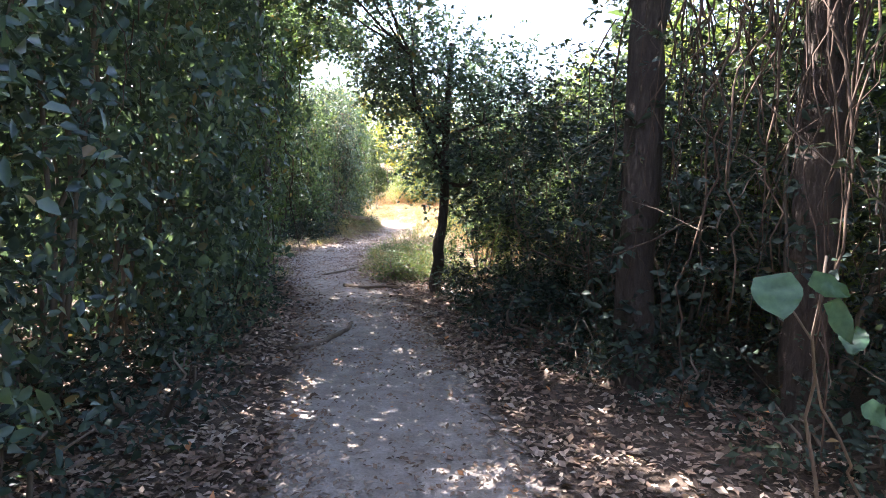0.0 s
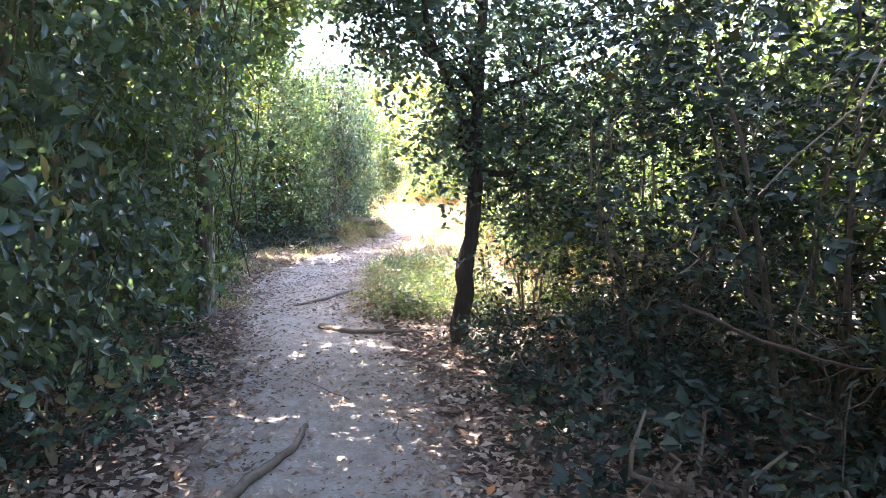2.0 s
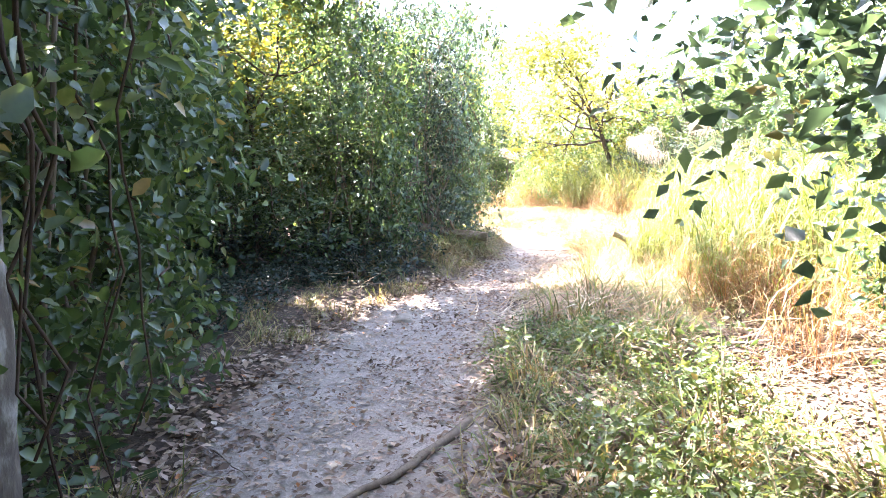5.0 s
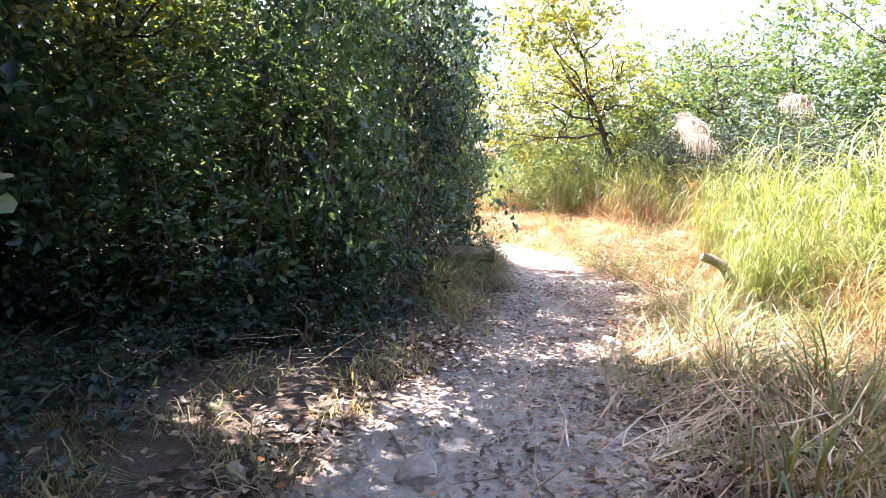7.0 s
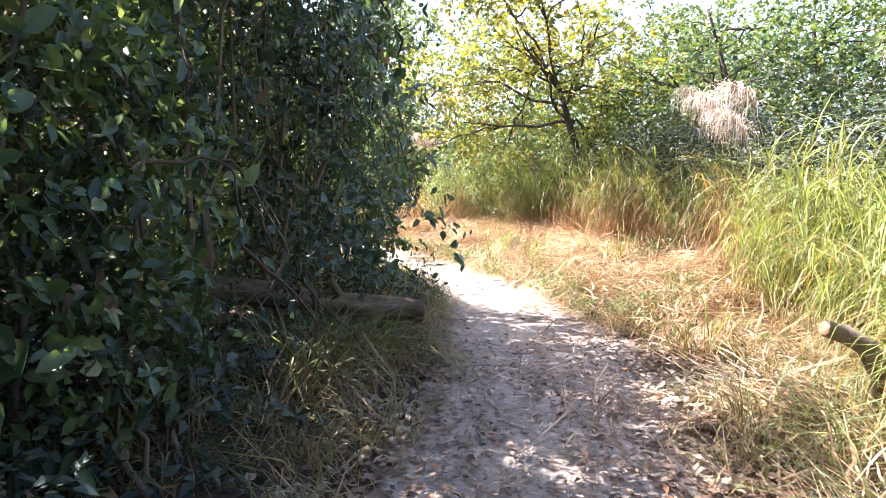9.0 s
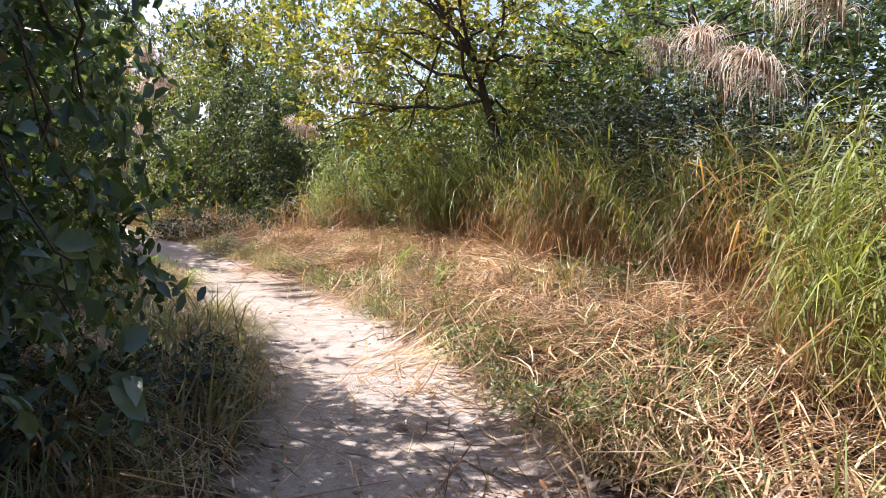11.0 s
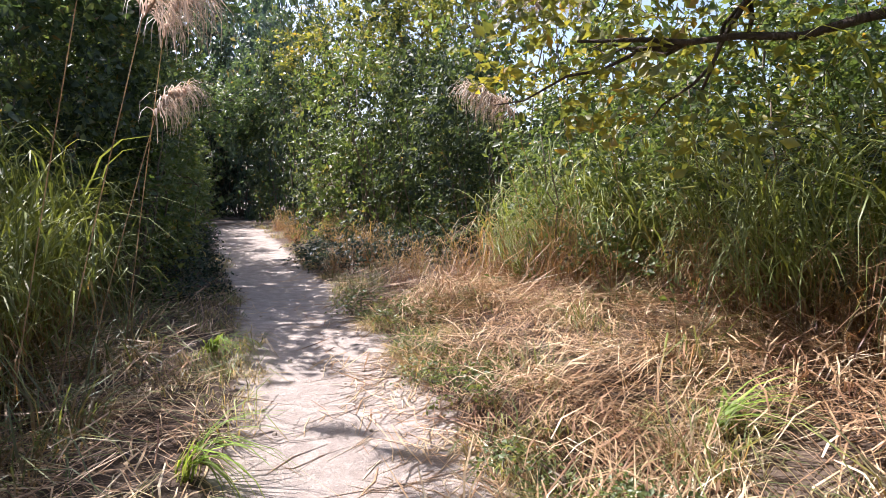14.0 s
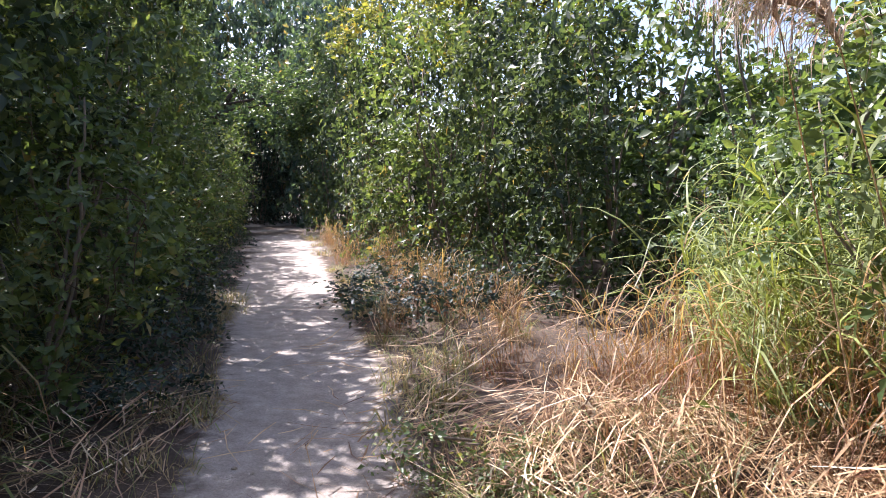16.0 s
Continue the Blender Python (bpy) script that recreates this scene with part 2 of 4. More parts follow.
def gz(x, y):
    x, y = np.asarray(x, float), np.asarray(y, float)
    d, right = trail_dist(x, y)
    off = smooth(0, 0.8, d)
    z = vnoise(x, y, 1.9) * 0.05 * (0.4 + off) + vnoise(x, y, 0.45) * 0.035 * (0.35 + off)
    z = z - 0.03 * (1 - smooth(-0.5, 0.1, d))
    z = z + np.where(right, 0.32 * smooth(0.1, 1.5, d) * smooth(19, 21.5, y) * (1 - smooth(29, 31, y)), 0)
    z = z + np.where(~right, 0.22 * smooth(0, 0.8, d) * smooth(16.5, 18, y) * (1 - smooth(21, 23, y)), 0)
    return z


def mesh_from(name, verts, faces, material, smooth_shade=False):
    """A mesh from arrays: verts (n, 3), faces (m, k) with one k."""
    me = bpy.data.meshes.new(name)
    verts, faces = np.asarray(verts, np.float32), np.asarray(faces, np.int32)
    m, k = faces.shape
    me.vertices.add(len(verts))
    me.vertices.foreach_set("co", verts.ravel())
    me.loops.add(m * k)
    me.loops.foreach_set("vertex_index", faces.ravel())
    me.polygons.add(m)
    me.polygons.foreach_set("loop_start", np.arange(0, m * k, k, dtype=np.int32))
    if smooth_shade:
        me.polygons.foreach_set("use_smooth", np.ones(m, bool))
    me.materials.append(material)
    me.update(calc_edges=True)
    return me


def part(name, me, parent, label=""):
    ob = new(name, me)
    ob.parent = parent
    if label:
        tagged(ob, label)
    return ob


def make_ground():
    def axis(a, b, step, far):
        mid = list(np.arange(a, b, step))
        lo, hi = [], []
        p, s = a, step
        while p > -far:
            s *= 1.35
            p -= s
            lo.append(p)
        p, s = mid[-1], step
        while p < far:
            s *= 1.35
            p += s
            hi.append(p)
        return np.array(lo[::-1] + mid + hi)
    xs, ys = axis(-9, 4, 0.1, 600), axis(-1, 36, 0.1, 600)
    X, Y = np.meshgrid(xs, ys)
    Z = gz(X, Y)
    v = np.stack([X.ravel(), Y.ravel(), Z.ravel()], 1)
    nx = len(xs)
    i = (np.arange(len(ys) - 1)[:, None] * nx + np.arange(nx - 1)).ravel()
    me = mesh_from("ground", v, np.stack([i, i + 1, i + nx + 1, i + nx], 1), M_SOIL, True)
    d, _ = trail_dist(X.ravel(), Y.ravel())
    a = me.attributes.new("trodden", "FLOAT", "POINT")
    a.data.foreach_set("value", (1 - smooth(-0.35, 0.3, d)).astype(np.float32))
    tagged(new("ground", me), "bare pale earth trail through darker leaf-strewn soil", "ground", kind="structure")


make_ground()


# ---- building blocks for plants ----
def unit(v):
    return v / np.maximum(np.linalg.norm(v, axis=1, keepdims=True), 1e-9)


def leaf_arrays(P, D, N, L, W, fold=0.22, droop=0.12):
    """Leaves as two-sided folded blades: 6 corners, 2 quads each."""
    D = unit(D)
    S = unit(np.cross(D, N))
    N = np.cross(S, D)
    L, W = L[:, None], W[:, None]
    rows = []
    for t, w, h in ((0, 0, 0), (.32, .5, fold), (.72, .4, fold * .8), (1, 0, 0), (.72, -.4, fold * .8), (.32, -.5, fold)):
        rows.append(P + D * L * t + S * W * w + N * (W * h - L * droop * t * t))
    V = np.stack(rows, 1).reshape(-1, 3)
    b = np.arange(len(P))[:, None] * 6
    F = np.concatenate([b + np.array([0, 1, 2, 3]), b + np.array([0, 3, 4, 5])], 0)
    return V, F


def small_leaf_arrays(P, D, N, L, W, fold=0.2, droop=0.1):
    """Small leaves seen from further off: 4 corners, folded along the midrib."""
    D = unit(D)
    S = unit(np.cross(D, N))
    N = np.cross(S, D)
    L, W = L[:, None], W[:, None]
    V = np.stack([P, P + D * L * 0.45 + S * W * 0.55 + N * W * fold, P + D * L - N * L * droop, P + D * L * 0.45 - S * W * 0.55 + N * W * fold], 1)
    b = np.arange(len(P))[:, None] * 4
    return V.reshape(-1, 3), np.concatenate([b + np.array([0, 1, 2]), b + np.array([0, 2, 3])], 0)


def twig_leaves(O, T, length, per, size, r, spread=0.9, up=0.5, ratio=0.48, shape=leaf_arrays):
    """Leaves set along twigs: origins O, directions T."""
    n = len(O)
    T = unit(T)
    s = (np.arange(per)[None, :] + r.random((n, per))) / per
    P = O[:, None, :] + T[:, None, :] * (s * length)[..., None]
    P[..., 2] -= 0.35 * length * s ** 2
    D = T[:, None, :] * 0.35 + r.normal(0, spread, (n, per, 3)) * np.array([1, 1, 0.6])
    N = np.array([0, 0, up * 1.5]) + T[:, None, :] * 0.9 + r.normal(0, 0.5, (n, per, 3))
    P, D, N = P.reshape(-1, 3), D.reshape(-1, 3), N.reshape(-1, 3)
    L = size * (0.45 + 0.9 * r.random(len(P)) ** 1.4 + 0.35 * np.repeat(r.random(n), per))
    return shape(P, D, N, L, L * ratio * r.uniform(0.8, 1.2, len(P)))


def tube(points, radii, sides=7, wob=0.0, r=rng):
    pts = [Vector(p) for p in points]
    V, F = [], []
    for i, p in enumerate(pts):
        d = (pts[min(i + 1, len(pts) - 1)] - pts[max(i - 1, 0)]).normalized()
        a = d.orthogonal().normalized() if i == 0 else (a - d * a.dot(d)).normalized()
        b = d.cross(a)
        for k in range(sides):
            q = 2 * math.pi * k / sides
            rr = radii[i] * (1 + wob * (r.random() - 0.5))
            V.append(p + (a * math.cos(q) + b * math.sin(q)) * rr)
        if i:
            o = (i - 1) * sides
            F += [(o + k, o + (k + 1) % sides, o + sides + (k + 1) % sides, o + sides + k) for k in range(sides)]
    for o, c in ((0, pts[0]), ((len(pts) - 1) * sides, pts[-1])):
        V.append(c)
        F += [(o + k, o + (k + 1) % sides, len(V) - 1, len(V) - 1) for k in range(sides)]
    return np.array([tuple(v) for v in V]), F


def tube_mesh(name, points, radii, material, sides=7, wob=0.12):
    V, F = tube(points, radii, sides, wob)
    me = bpy.data.meshes.new(name)
    me.from_pydata([tuple(v) for v in V], [], [tuple(dict.fromkeys(f)) for f in F])
    for p in me.polygons:
        p.use_smooth = True
    me.materials.append(material)
    return me


def wander(a, b, n, amount, r=rng):
    a, b = np.array(a, float), np.array(b, float)
    t = np.linspace(0, 1, n)[:, None]
    w = np.cumsum(r.normal(0, amount, (n, 3)), 0)
    w -= t * w[-1] + (1 - t) * w[0]
    return a + (b - a) * t + w


def blades(r, base, heading, length, width, bend, segs=4):
    """Grass blades: strips that rise and arch over."""
    n = len(base)
    t = np.linspace(0, 1, segs + 1)
    h = np.stack([np.cos(heading), np.sin(heading), 0 * heading], 1)
    s = np.stack([-np.sin(heading), np.cos(heading), 0 * heading], 1)
    rows = []
    for k in t:
        a = bend * k
        out, up = k * np.sin(a * 0.8), k * np.cos(a * 0.8)
        c = base + h * (length * out)[:, None] + np.array([0, 0, 1]) * (length * up)[:, None]
        w = (width * (1 - k ** 2) * (0.55 + 0.9 * min(k * 2, 0.5)) / 2 + 0.0006)[:, None]
        rows += [c - s * w, c + s * w]
    V = np.stack(rows, 1).reshape(-1, 3)
    m = 2 * (segs + 1)
    b = np.arange(n)[:, None] * m
    F = np.concatenate([b + np.array([2 * k, 2 * k + 1, 2 * k + 3, 2 * k + 2]) for k in range(segs)], 0)
    return V, F


def join(arrays):
    V, F, o = [], [], 0
    for v, f in arrays:
        V.append(v)
        F.append(f + o)
        o += len(v)
    return np.concatenate(V), np.concatenate(F)


# ---- shrubs: built once in a few forms, then set out along the trail ----
def shrub(radius, height, twigs, per, size, material, seed, stems=6, clusters=60, shape=leaf_arrays, bare=26, name="shrub", brush=None):
    r = np.random.default_rng(seed)
    top = new(name)

    def shell(n, deep):
        u = r.random(n) ** 0.85
        th = r.uniform(0, 2 * np.pi, n)
        lump = 1 + 0.2 * np.sin(th * 3 + seed + u * 5) + 0.13 * np.sin(th * 7 + 2 * seed - u * 11) + 0.12 * np.sin(th * 2 - seed + u * 17)
        prof = np.where(u < 0.7, 0.8 + 0.28 * u / 0.7, 1.08 * np.sqrt(np.clip(1 - ((u - 0.7) / 0.33) ** 2, 0.02, 1)))
        rad = radius * prof * lump * (1 - deep + deep * np.sqrt(r.random(n)))
        return np.stack([rad * np.cos(th), rad * np.sin(th), height * u], 1)
    C = shell(clusters, 0.45)
    pick = r.integers(clusters, size=twigs)
    big = r.uniform(0.07, 0.2, clusters)[pick][:, None] * min(1, radius)
    O = C[pick] + r.normal(0, 1, (twigs, 3)) * big
    fill = r.random(twigs) < 0.2
    O[fill] = shell(int(fill.sum()), 0.6)
    O[:, 2] = np.clip(O[:, 2], 0.03, height * 1.12)
    out = unit(O * np.array([1, 1, 0]) + 1e-6)
    T = unit(O - C[pick]) * 0.7 + out * 0.8 + np.array([0, 0, 0.2]) + r.normal(0, 0.4, (twigs, 3))
    part("foliage", mesh_from("foliage", *twig_leaves(O, T, 0.3, per, size, r, shape=shape), material), top)
    for k in range(stems):
        q = 2 * math.pi * (k + r.random()) / stems
        p = wander((0.12 * math.cos(q), 0.12 * math.sin(q), -0.1), (radius * 0.75 * math.cos(q), radius * 0.75 * math.sin(q), height * r.uniform(0.6, 0.85)), 8, 0.07, r)
        part("stem", tube_mesh("stem", p, np.linspace(0.026, 0.007, 8), M_TWIG, 5), top)
    if bare:
        B, F = [], []
        for k in range(bare):
            a = C[r.integers(clusters)] * np.array([1.02, 1.02, 1])
            e = a + r.normal(0, 0.32, 3) + np.array([0, 0, r.uniform(-0.4, 0.35)])
            e[2] = max(e[2], 0.05)
            V, f = tube(wander(a, e, 6, 0.04, r), np.linspace(0.006, 0.0022, 6), 4)
            F += [tuple(i + len(B) for i in dict.fromkeys(q)) for q in f]
            B += [tuple(v) for v in V]
        me = bpy.data.meshes.new("dry_brush")
        me.from_pydata(B, [], F)
        me.materials.append(brush or M_VINE)
        tagged(part("dry_brush", me, top, "thin dry brown twigs"), kind="stuff")
    return top


FORMS = {}


def forms(kind, n, label, **kw):
    FORMS[kind] = []
    for k in range(n):
        FORMS[kind].append(tagged(shrub(seed=len(FORMS) * 20 + k, **kw), label, kw.get("name", "shrub").replace("_", " ")))


USED = set()


def put_shrub(kind, x, y, scale=1.0, tall=1.0, turn=None, sink=0.05, label="", group=""):
    src = FORMS[kind][int(rng.integers(len(FORMS[kind])))]
    m = (Matrix.Translation((x, y, float(gz(x, y)) - sink)) @ Matrix.Rotation(rng.uniform(0, 6.28) if turn is None else turn, 4, "Z")
         @ Matrix.Diagonal((scale, scale, scale * tall, 1)))
    ob = src
    if src.name in USED:
        ob = copy_thing(src, m)
    else:
        USED.add(src.name)
        src.matrix_basis = m
    return tagged(ob, label, group=group)


forms("hedge", 3, "dense dark-green leafy shrub walling the trail", radius=0.95, height=3.4, twigs=1150, per=8, size=0.07, material=M_DARK, clusters=95)
forms("thicket", 3, "twiggy thicket of small leaves, darkened for shade, and dead branches", radius=0.95, height=3.2, twigs=820, per=9, size=0.062, material=M_SHADELEAF, clusters=70, shape=small_leaf_arrays, bare=110, brush=M_TWIG)
forms("bush", 4, "dense mid-green shrub with glossy leaves", radius=0.95, height=3.0, twigs=900, per=9, size=0.08, material=M_SHRUB, clusters=70, shape=small_leaf_arrays)
forms("bend", 3, "dense mid-green shrub with glossy leaves", radius=0.95, height=3.0, twigs=1150, per=8, size=0.072, material=M_SHRUB, clusters=85)
forms("far", 3, "leafy dark-green shrub along the far trail", radius=0.95, height=3.0, twigs=700, per=8, size=0.1, material=M_FAR, clusters=40, shape=small_leaf_arrays, bare=10, stems=4)
forms("back", 2, "dense dark-green shrub in deep shade", radius=0.95, height=3.4, twigs=450, per=9, size=0.13, material=M_DARK, shape=small_leaf_arrays, bare=0, stems=4)
forms("wood", 3, "broad dark-green woodland shrub further off", radius=1.7, height=4.2, twigs=190, per=7, size=0.33, material=M_SHRUB, shape=small_leaf_arrays, bare=0, stems=3)
forms("low", 3, "low broad-leaved undergrowth, leaf colour darkened for shade", radius=0.5, height=0.7, twigs=150, per=6, size=0.075, material=M_SHADELEAF, stems=4, clusters=16, bare=10, shape=small_leaf_arrays, name="undergrowth_plant")
forms("sunny", 3, "sunlit light-green shrub with open twigs", radius=1.1, height=3.2, twigs=620, per=8, size=0.085, material=M_BRIGHT, clusters=45, shape=small_leaf_arrays)
forms("herb", 3, "low light-green weeds with small leaves", radius=0.28, height=0.34, twigs=60, per=6, size=0.05, material=M_HERB, stems=3, clusters=10, bare=0, shape=small_leaf_arrays, name="weed")

# left wall of the dark tunnel, shrub behind shrub
for y, x in ((-5, -2.9), (-3.6, -2.7), (-2.2, -2.9), (-0.8, -2.8), (0.5, -2.9), (1.8, -2.9), (3.0, -2.95), (4.2, -2.9), (5.4, -3.0), (6.6, -3.0), (7.8, -3.15),
             (9.0, -3.3), (10.1, -3.5), (11.2, -3.75), (12.2, -4.1)):
    put_shrub("back" if y < -0.5 else "hedge" if y < 8.5 else "bend", x - (0.2 if y > 8.5 else 0), y, rng.uniform(0.95, 1.1), rng.uniform(1.15, 1.3), group="shrubs walling the trail")
for y, x in ((-3, -4.8), (-1, -4.6), (1.2, -4.7), (3.4, -4.7), (5.8, -4.8), (8.2, -5.0), (10.6, -5.4), (12.6, -6.0)):
    put_shrub("back", x, y, 1.3, 1.25, group="shrubs walling the trail")
for y, x, s, k in ((12.6, -7.4, 1.3, 1.2), (14.2, -6.6, 1.1, 1.2), (15.4, -6.4, 1.0, 1.05), (13.4, -9.0, 1.5, 1.3), (16.5, -8.8, 1.3, 0.9), (11.0, -7.4, 1.4, 1.3), (15.0, -7.8, 1.2, 1.15), (13.2, -5.6, 0.9, 1.2), (16.4, -6.8, 1.1, 0.8)):
    put_shrub("back", x, y, s, k, group="shrubs walling the trail")
for y, x in ((2.6, -1.95), (3.9, -1.95), (5.1, -2.1), (6.4, -2.15), (7.6, -2.3)):
    put_shrub("low", x, y, rng.uniform(0.7, 1.0), group="undergrowth by the trail")

# right side of the tunnel; its shade is put into the dark leaf colour
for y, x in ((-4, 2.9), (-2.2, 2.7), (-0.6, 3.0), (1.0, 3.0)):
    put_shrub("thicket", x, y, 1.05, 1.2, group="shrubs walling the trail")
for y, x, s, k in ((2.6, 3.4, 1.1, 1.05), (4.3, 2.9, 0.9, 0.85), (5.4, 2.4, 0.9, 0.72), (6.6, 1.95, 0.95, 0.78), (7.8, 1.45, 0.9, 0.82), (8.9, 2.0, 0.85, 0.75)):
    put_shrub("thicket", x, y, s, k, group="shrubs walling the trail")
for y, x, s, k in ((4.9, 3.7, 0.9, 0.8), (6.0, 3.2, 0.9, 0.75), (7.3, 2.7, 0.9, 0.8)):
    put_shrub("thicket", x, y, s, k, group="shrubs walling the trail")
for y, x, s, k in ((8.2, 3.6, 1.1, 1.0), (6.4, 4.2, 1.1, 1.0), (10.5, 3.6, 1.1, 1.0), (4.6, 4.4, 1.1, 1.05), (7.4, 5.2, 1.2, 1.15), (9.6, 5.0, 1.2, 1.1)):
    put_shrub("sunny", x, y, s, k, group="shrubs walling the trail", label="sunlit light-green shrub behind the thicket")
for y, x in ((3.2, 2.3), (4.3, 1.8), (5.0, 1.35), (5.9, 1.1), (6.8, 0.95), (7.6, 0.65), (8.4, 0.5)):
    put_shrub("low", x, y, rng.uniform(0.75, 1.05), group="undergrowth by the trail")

for y, x, s, k in ((9.9, 0.85, 0.6, 1.15), (11.2, 1.05, 0.6, 1.1), (10.6, 1.5, 0.7, 1.2), (12.0, 2.2, 0.8, 1.2), (13.4, 3.0, 0.9, 1.1), (9.6, 2.6, 0.9, 1.2)):
    put_shrub("bush", x, y, s, k, group="shrubs walling the trail")

# the big bush in the bend
for y, x, s, k in ((16.9, -5.9, 1.0, 0.9), (17.0, -4.6, 0.95, 0.92), (17.3, -3.75, 0.85, 1.15), (20.7, -3.15, 0.85, 1.3)):
    put_shrub("bend", x, y, s, k, group="shrubs in the bend")
for y, x, s, k in ((21.9, -4.0, 0.85, 1.0), (18.6, -5.2, 1.3, 1.05), (20.6, -4.6, 1.3, 1.1), (22.6, -5.1, 1.1, 1.0)):
    put_shrub("bend" if y > 21.5 else "bush", x, y, s, k, group="shrubs in the bend")
for y, x, s, k in ((18.3, -3.45, 0.85, 1.15), (19.4, -3.1, 0.85, 1.15)):
    put_shrub("hedge" if y > 19 else "thicket", x, y, s, k, group="shrubs in the bend")

# beyond the bend: left of the trail
for y, x, s, k in ((23.6, -4.9, 0.85, 1.2), (25.0, -5.9, 0.9, 1.15), (24.6, -7.2, 0.9, 1.4), (26.6, -7.0, 1.0, 1.5), (29.0, -7.4, 0.9, 1.5), (30.5, -8.0, 1.0, 1.0), (32.4, -9.2, 1.1, 1.25), (34.4, -10.4, 1.15, 1.4), (36.6, -11.7, 1.2, 1.4), (38.8, -13.2, 1.2, 1.5), (41.2, -14.8, 1.3, 1.5),
                   (44.0, -16.8, 1.4, 1.4), (31.0, -10.2, 1.3, 1.3), (34.0, -12.6, 1.5, 1.4), (38.0, -15.2, 1.5, 1.5), (28.0, -9.0, 1.2, 1.1)):
    put_shrub("far", x, y, s, k, group="shrubs along the far trail")
# right of the trail
for y, x, s, k in ((34.2, -3.0, 1.0, 1.15), (35.8, -4.2, 1.1, 1.2), (37.4, -5.4, 1.1, 1.25), (39.2, -6.6, 1.1, 1.3), (41.0, -8.2, 1.15, 1.3), (43.2, -9.8, 1.2, 1.4), (46.0, -11.8, 1.3, 1.4),
                   (36.6, -2.2, 1.4, 1.5), (39.6, -4.4, 1.5, 1.5), (43.0, -7.2, 1.5, 1.6), (33.5, -0.6, 1.2, 1.3)):
    put_shrub("sunny" if rng.random() < 0.2 else "far", x, y, s, k, group="shrubs along the far trail")
# dark growth closing in on the far trail
for y in np.arange(29.5, 46, 1.5):
    e = float(np.interp(y, TY, TL))
    put_shrub("sunny" if rng.random() < 0.5 else "far", e - 1.4 - rng.uniform(0, 0.4), float(y), rng.uniform(0.75, 0.9), rng.uniform(0.9, 1.15), group="shrubs along the far trail")
for y in np.arange(29.5, 42, 1.0):
    e = float(np.interp(y, TY, TL))
    put_shrub("low", e - rng.uniform(0.35, 0.9), float(y), rng.uniform(0.6, 0.95), group="undergrowth by the far trail", label="low dark undergrowth beside the shaded trail")
# the end of the trail goes into shade
for y, x, s, k in ((52, -19.5, 1.6, 1.6), (53.5, -17, 1.6, 1.6), (51, -22, 1.6, 1.6), (49.0, -13.6, 1.4, 1.5), (47.5, -19.8, 1.4, 1.5), (55, -20.5, 1.7, 1.7), (54.5, -23.5, 1.7, 1.7), (51, -15.2, 1.5, 1.6), (56, -15.5, 1.7, 1.7), (48.5, -22.5, 1.6, 1.6), (45.5, -19.5, 1.6, 1.6)):
    put_shrub("back", x, y, s, k, group="shrubs along the far trail")
# darkened thicket leaves give the black opening here, in place of real shade
for y, x, s, k in ((50.0, -17.2, 1.3, 1.2), (50.6, -15.8, 1.3, 1.2), (51.0, -18.6, 1.3, 1.2), (52.4, -16.4, 1.5, 1.3), (53.0, -18.2, 1.5, 1.3)):
    put_shrub("thicket", x, y, s, k, group="shrubs along the far trail")
# behind the grass bank
for y, x, s, k in ((17.5, 4.4, 1.2, 1.0), (20.5, 5.0, 1.2, 1.0), (24.5, 5.2, 1.2, 1.1), (14.0, 4.2, 1.1, 0.9), (28.5, 2.4, 1.1, 1.15), (30.5, 0.4, 1.1, 1.1), (31.5, 3.0, 1.2, 1.2), (27.5, 6.0, 1.3, 1.2)):
    put_shrub("sunny", x, y, s, k, group="shrubs behind the grass bank")
for y, x, s, k in ((22.6, 4.4, 0.9, 0.8), (29.4, 3.6, 1.0, 1.0), (30.2, 1.6, 1.0, 1.1), (32.0, -1.4, 0.9, 1.1)):
    put_shrub("bush", x, y, s, k, group="shrubs behind the grass bank")
for y, x, s, k in ((28.4, 0.2, 0.7, 1.0), (29.4, -1.2, 0.6, 1.0), (28.4, 1.6, 0.75, 1.0), (27.4, 2.4, 0.7, 1.0)):
    put_shrub("sunny", x, y, s, k, group="shrubs behind the grass bank")
# woods all round
for k in range(52):
    y = -9 + k * 1.25
    bend = float(np.interp(y, TY, (TL + TR) / 2))
    put_shrub("wood", bend - (10.5 if y < 24 else 8.0) - rng.uniform(0, 2.5), y, rng.uniform(0.9, 1.25), rng.uniform(0.9, 1.3) if y < 14 else 0.75, group="woods around the trail")
    if y < 12 or y > 33:
        put_shrub("wood", bend + 7.0 + rng.uniform(0, 3), y, rng.uniform(0.8, 1.1), 1.2 if y < 12 else 0.8, group="woods around the trail")
for k in range(9):
    put_shrub("wood", -6 + k * 1.6, -10 + rng.uniform(-1, 1), 1.1, 1.1, group="woods around the trail")


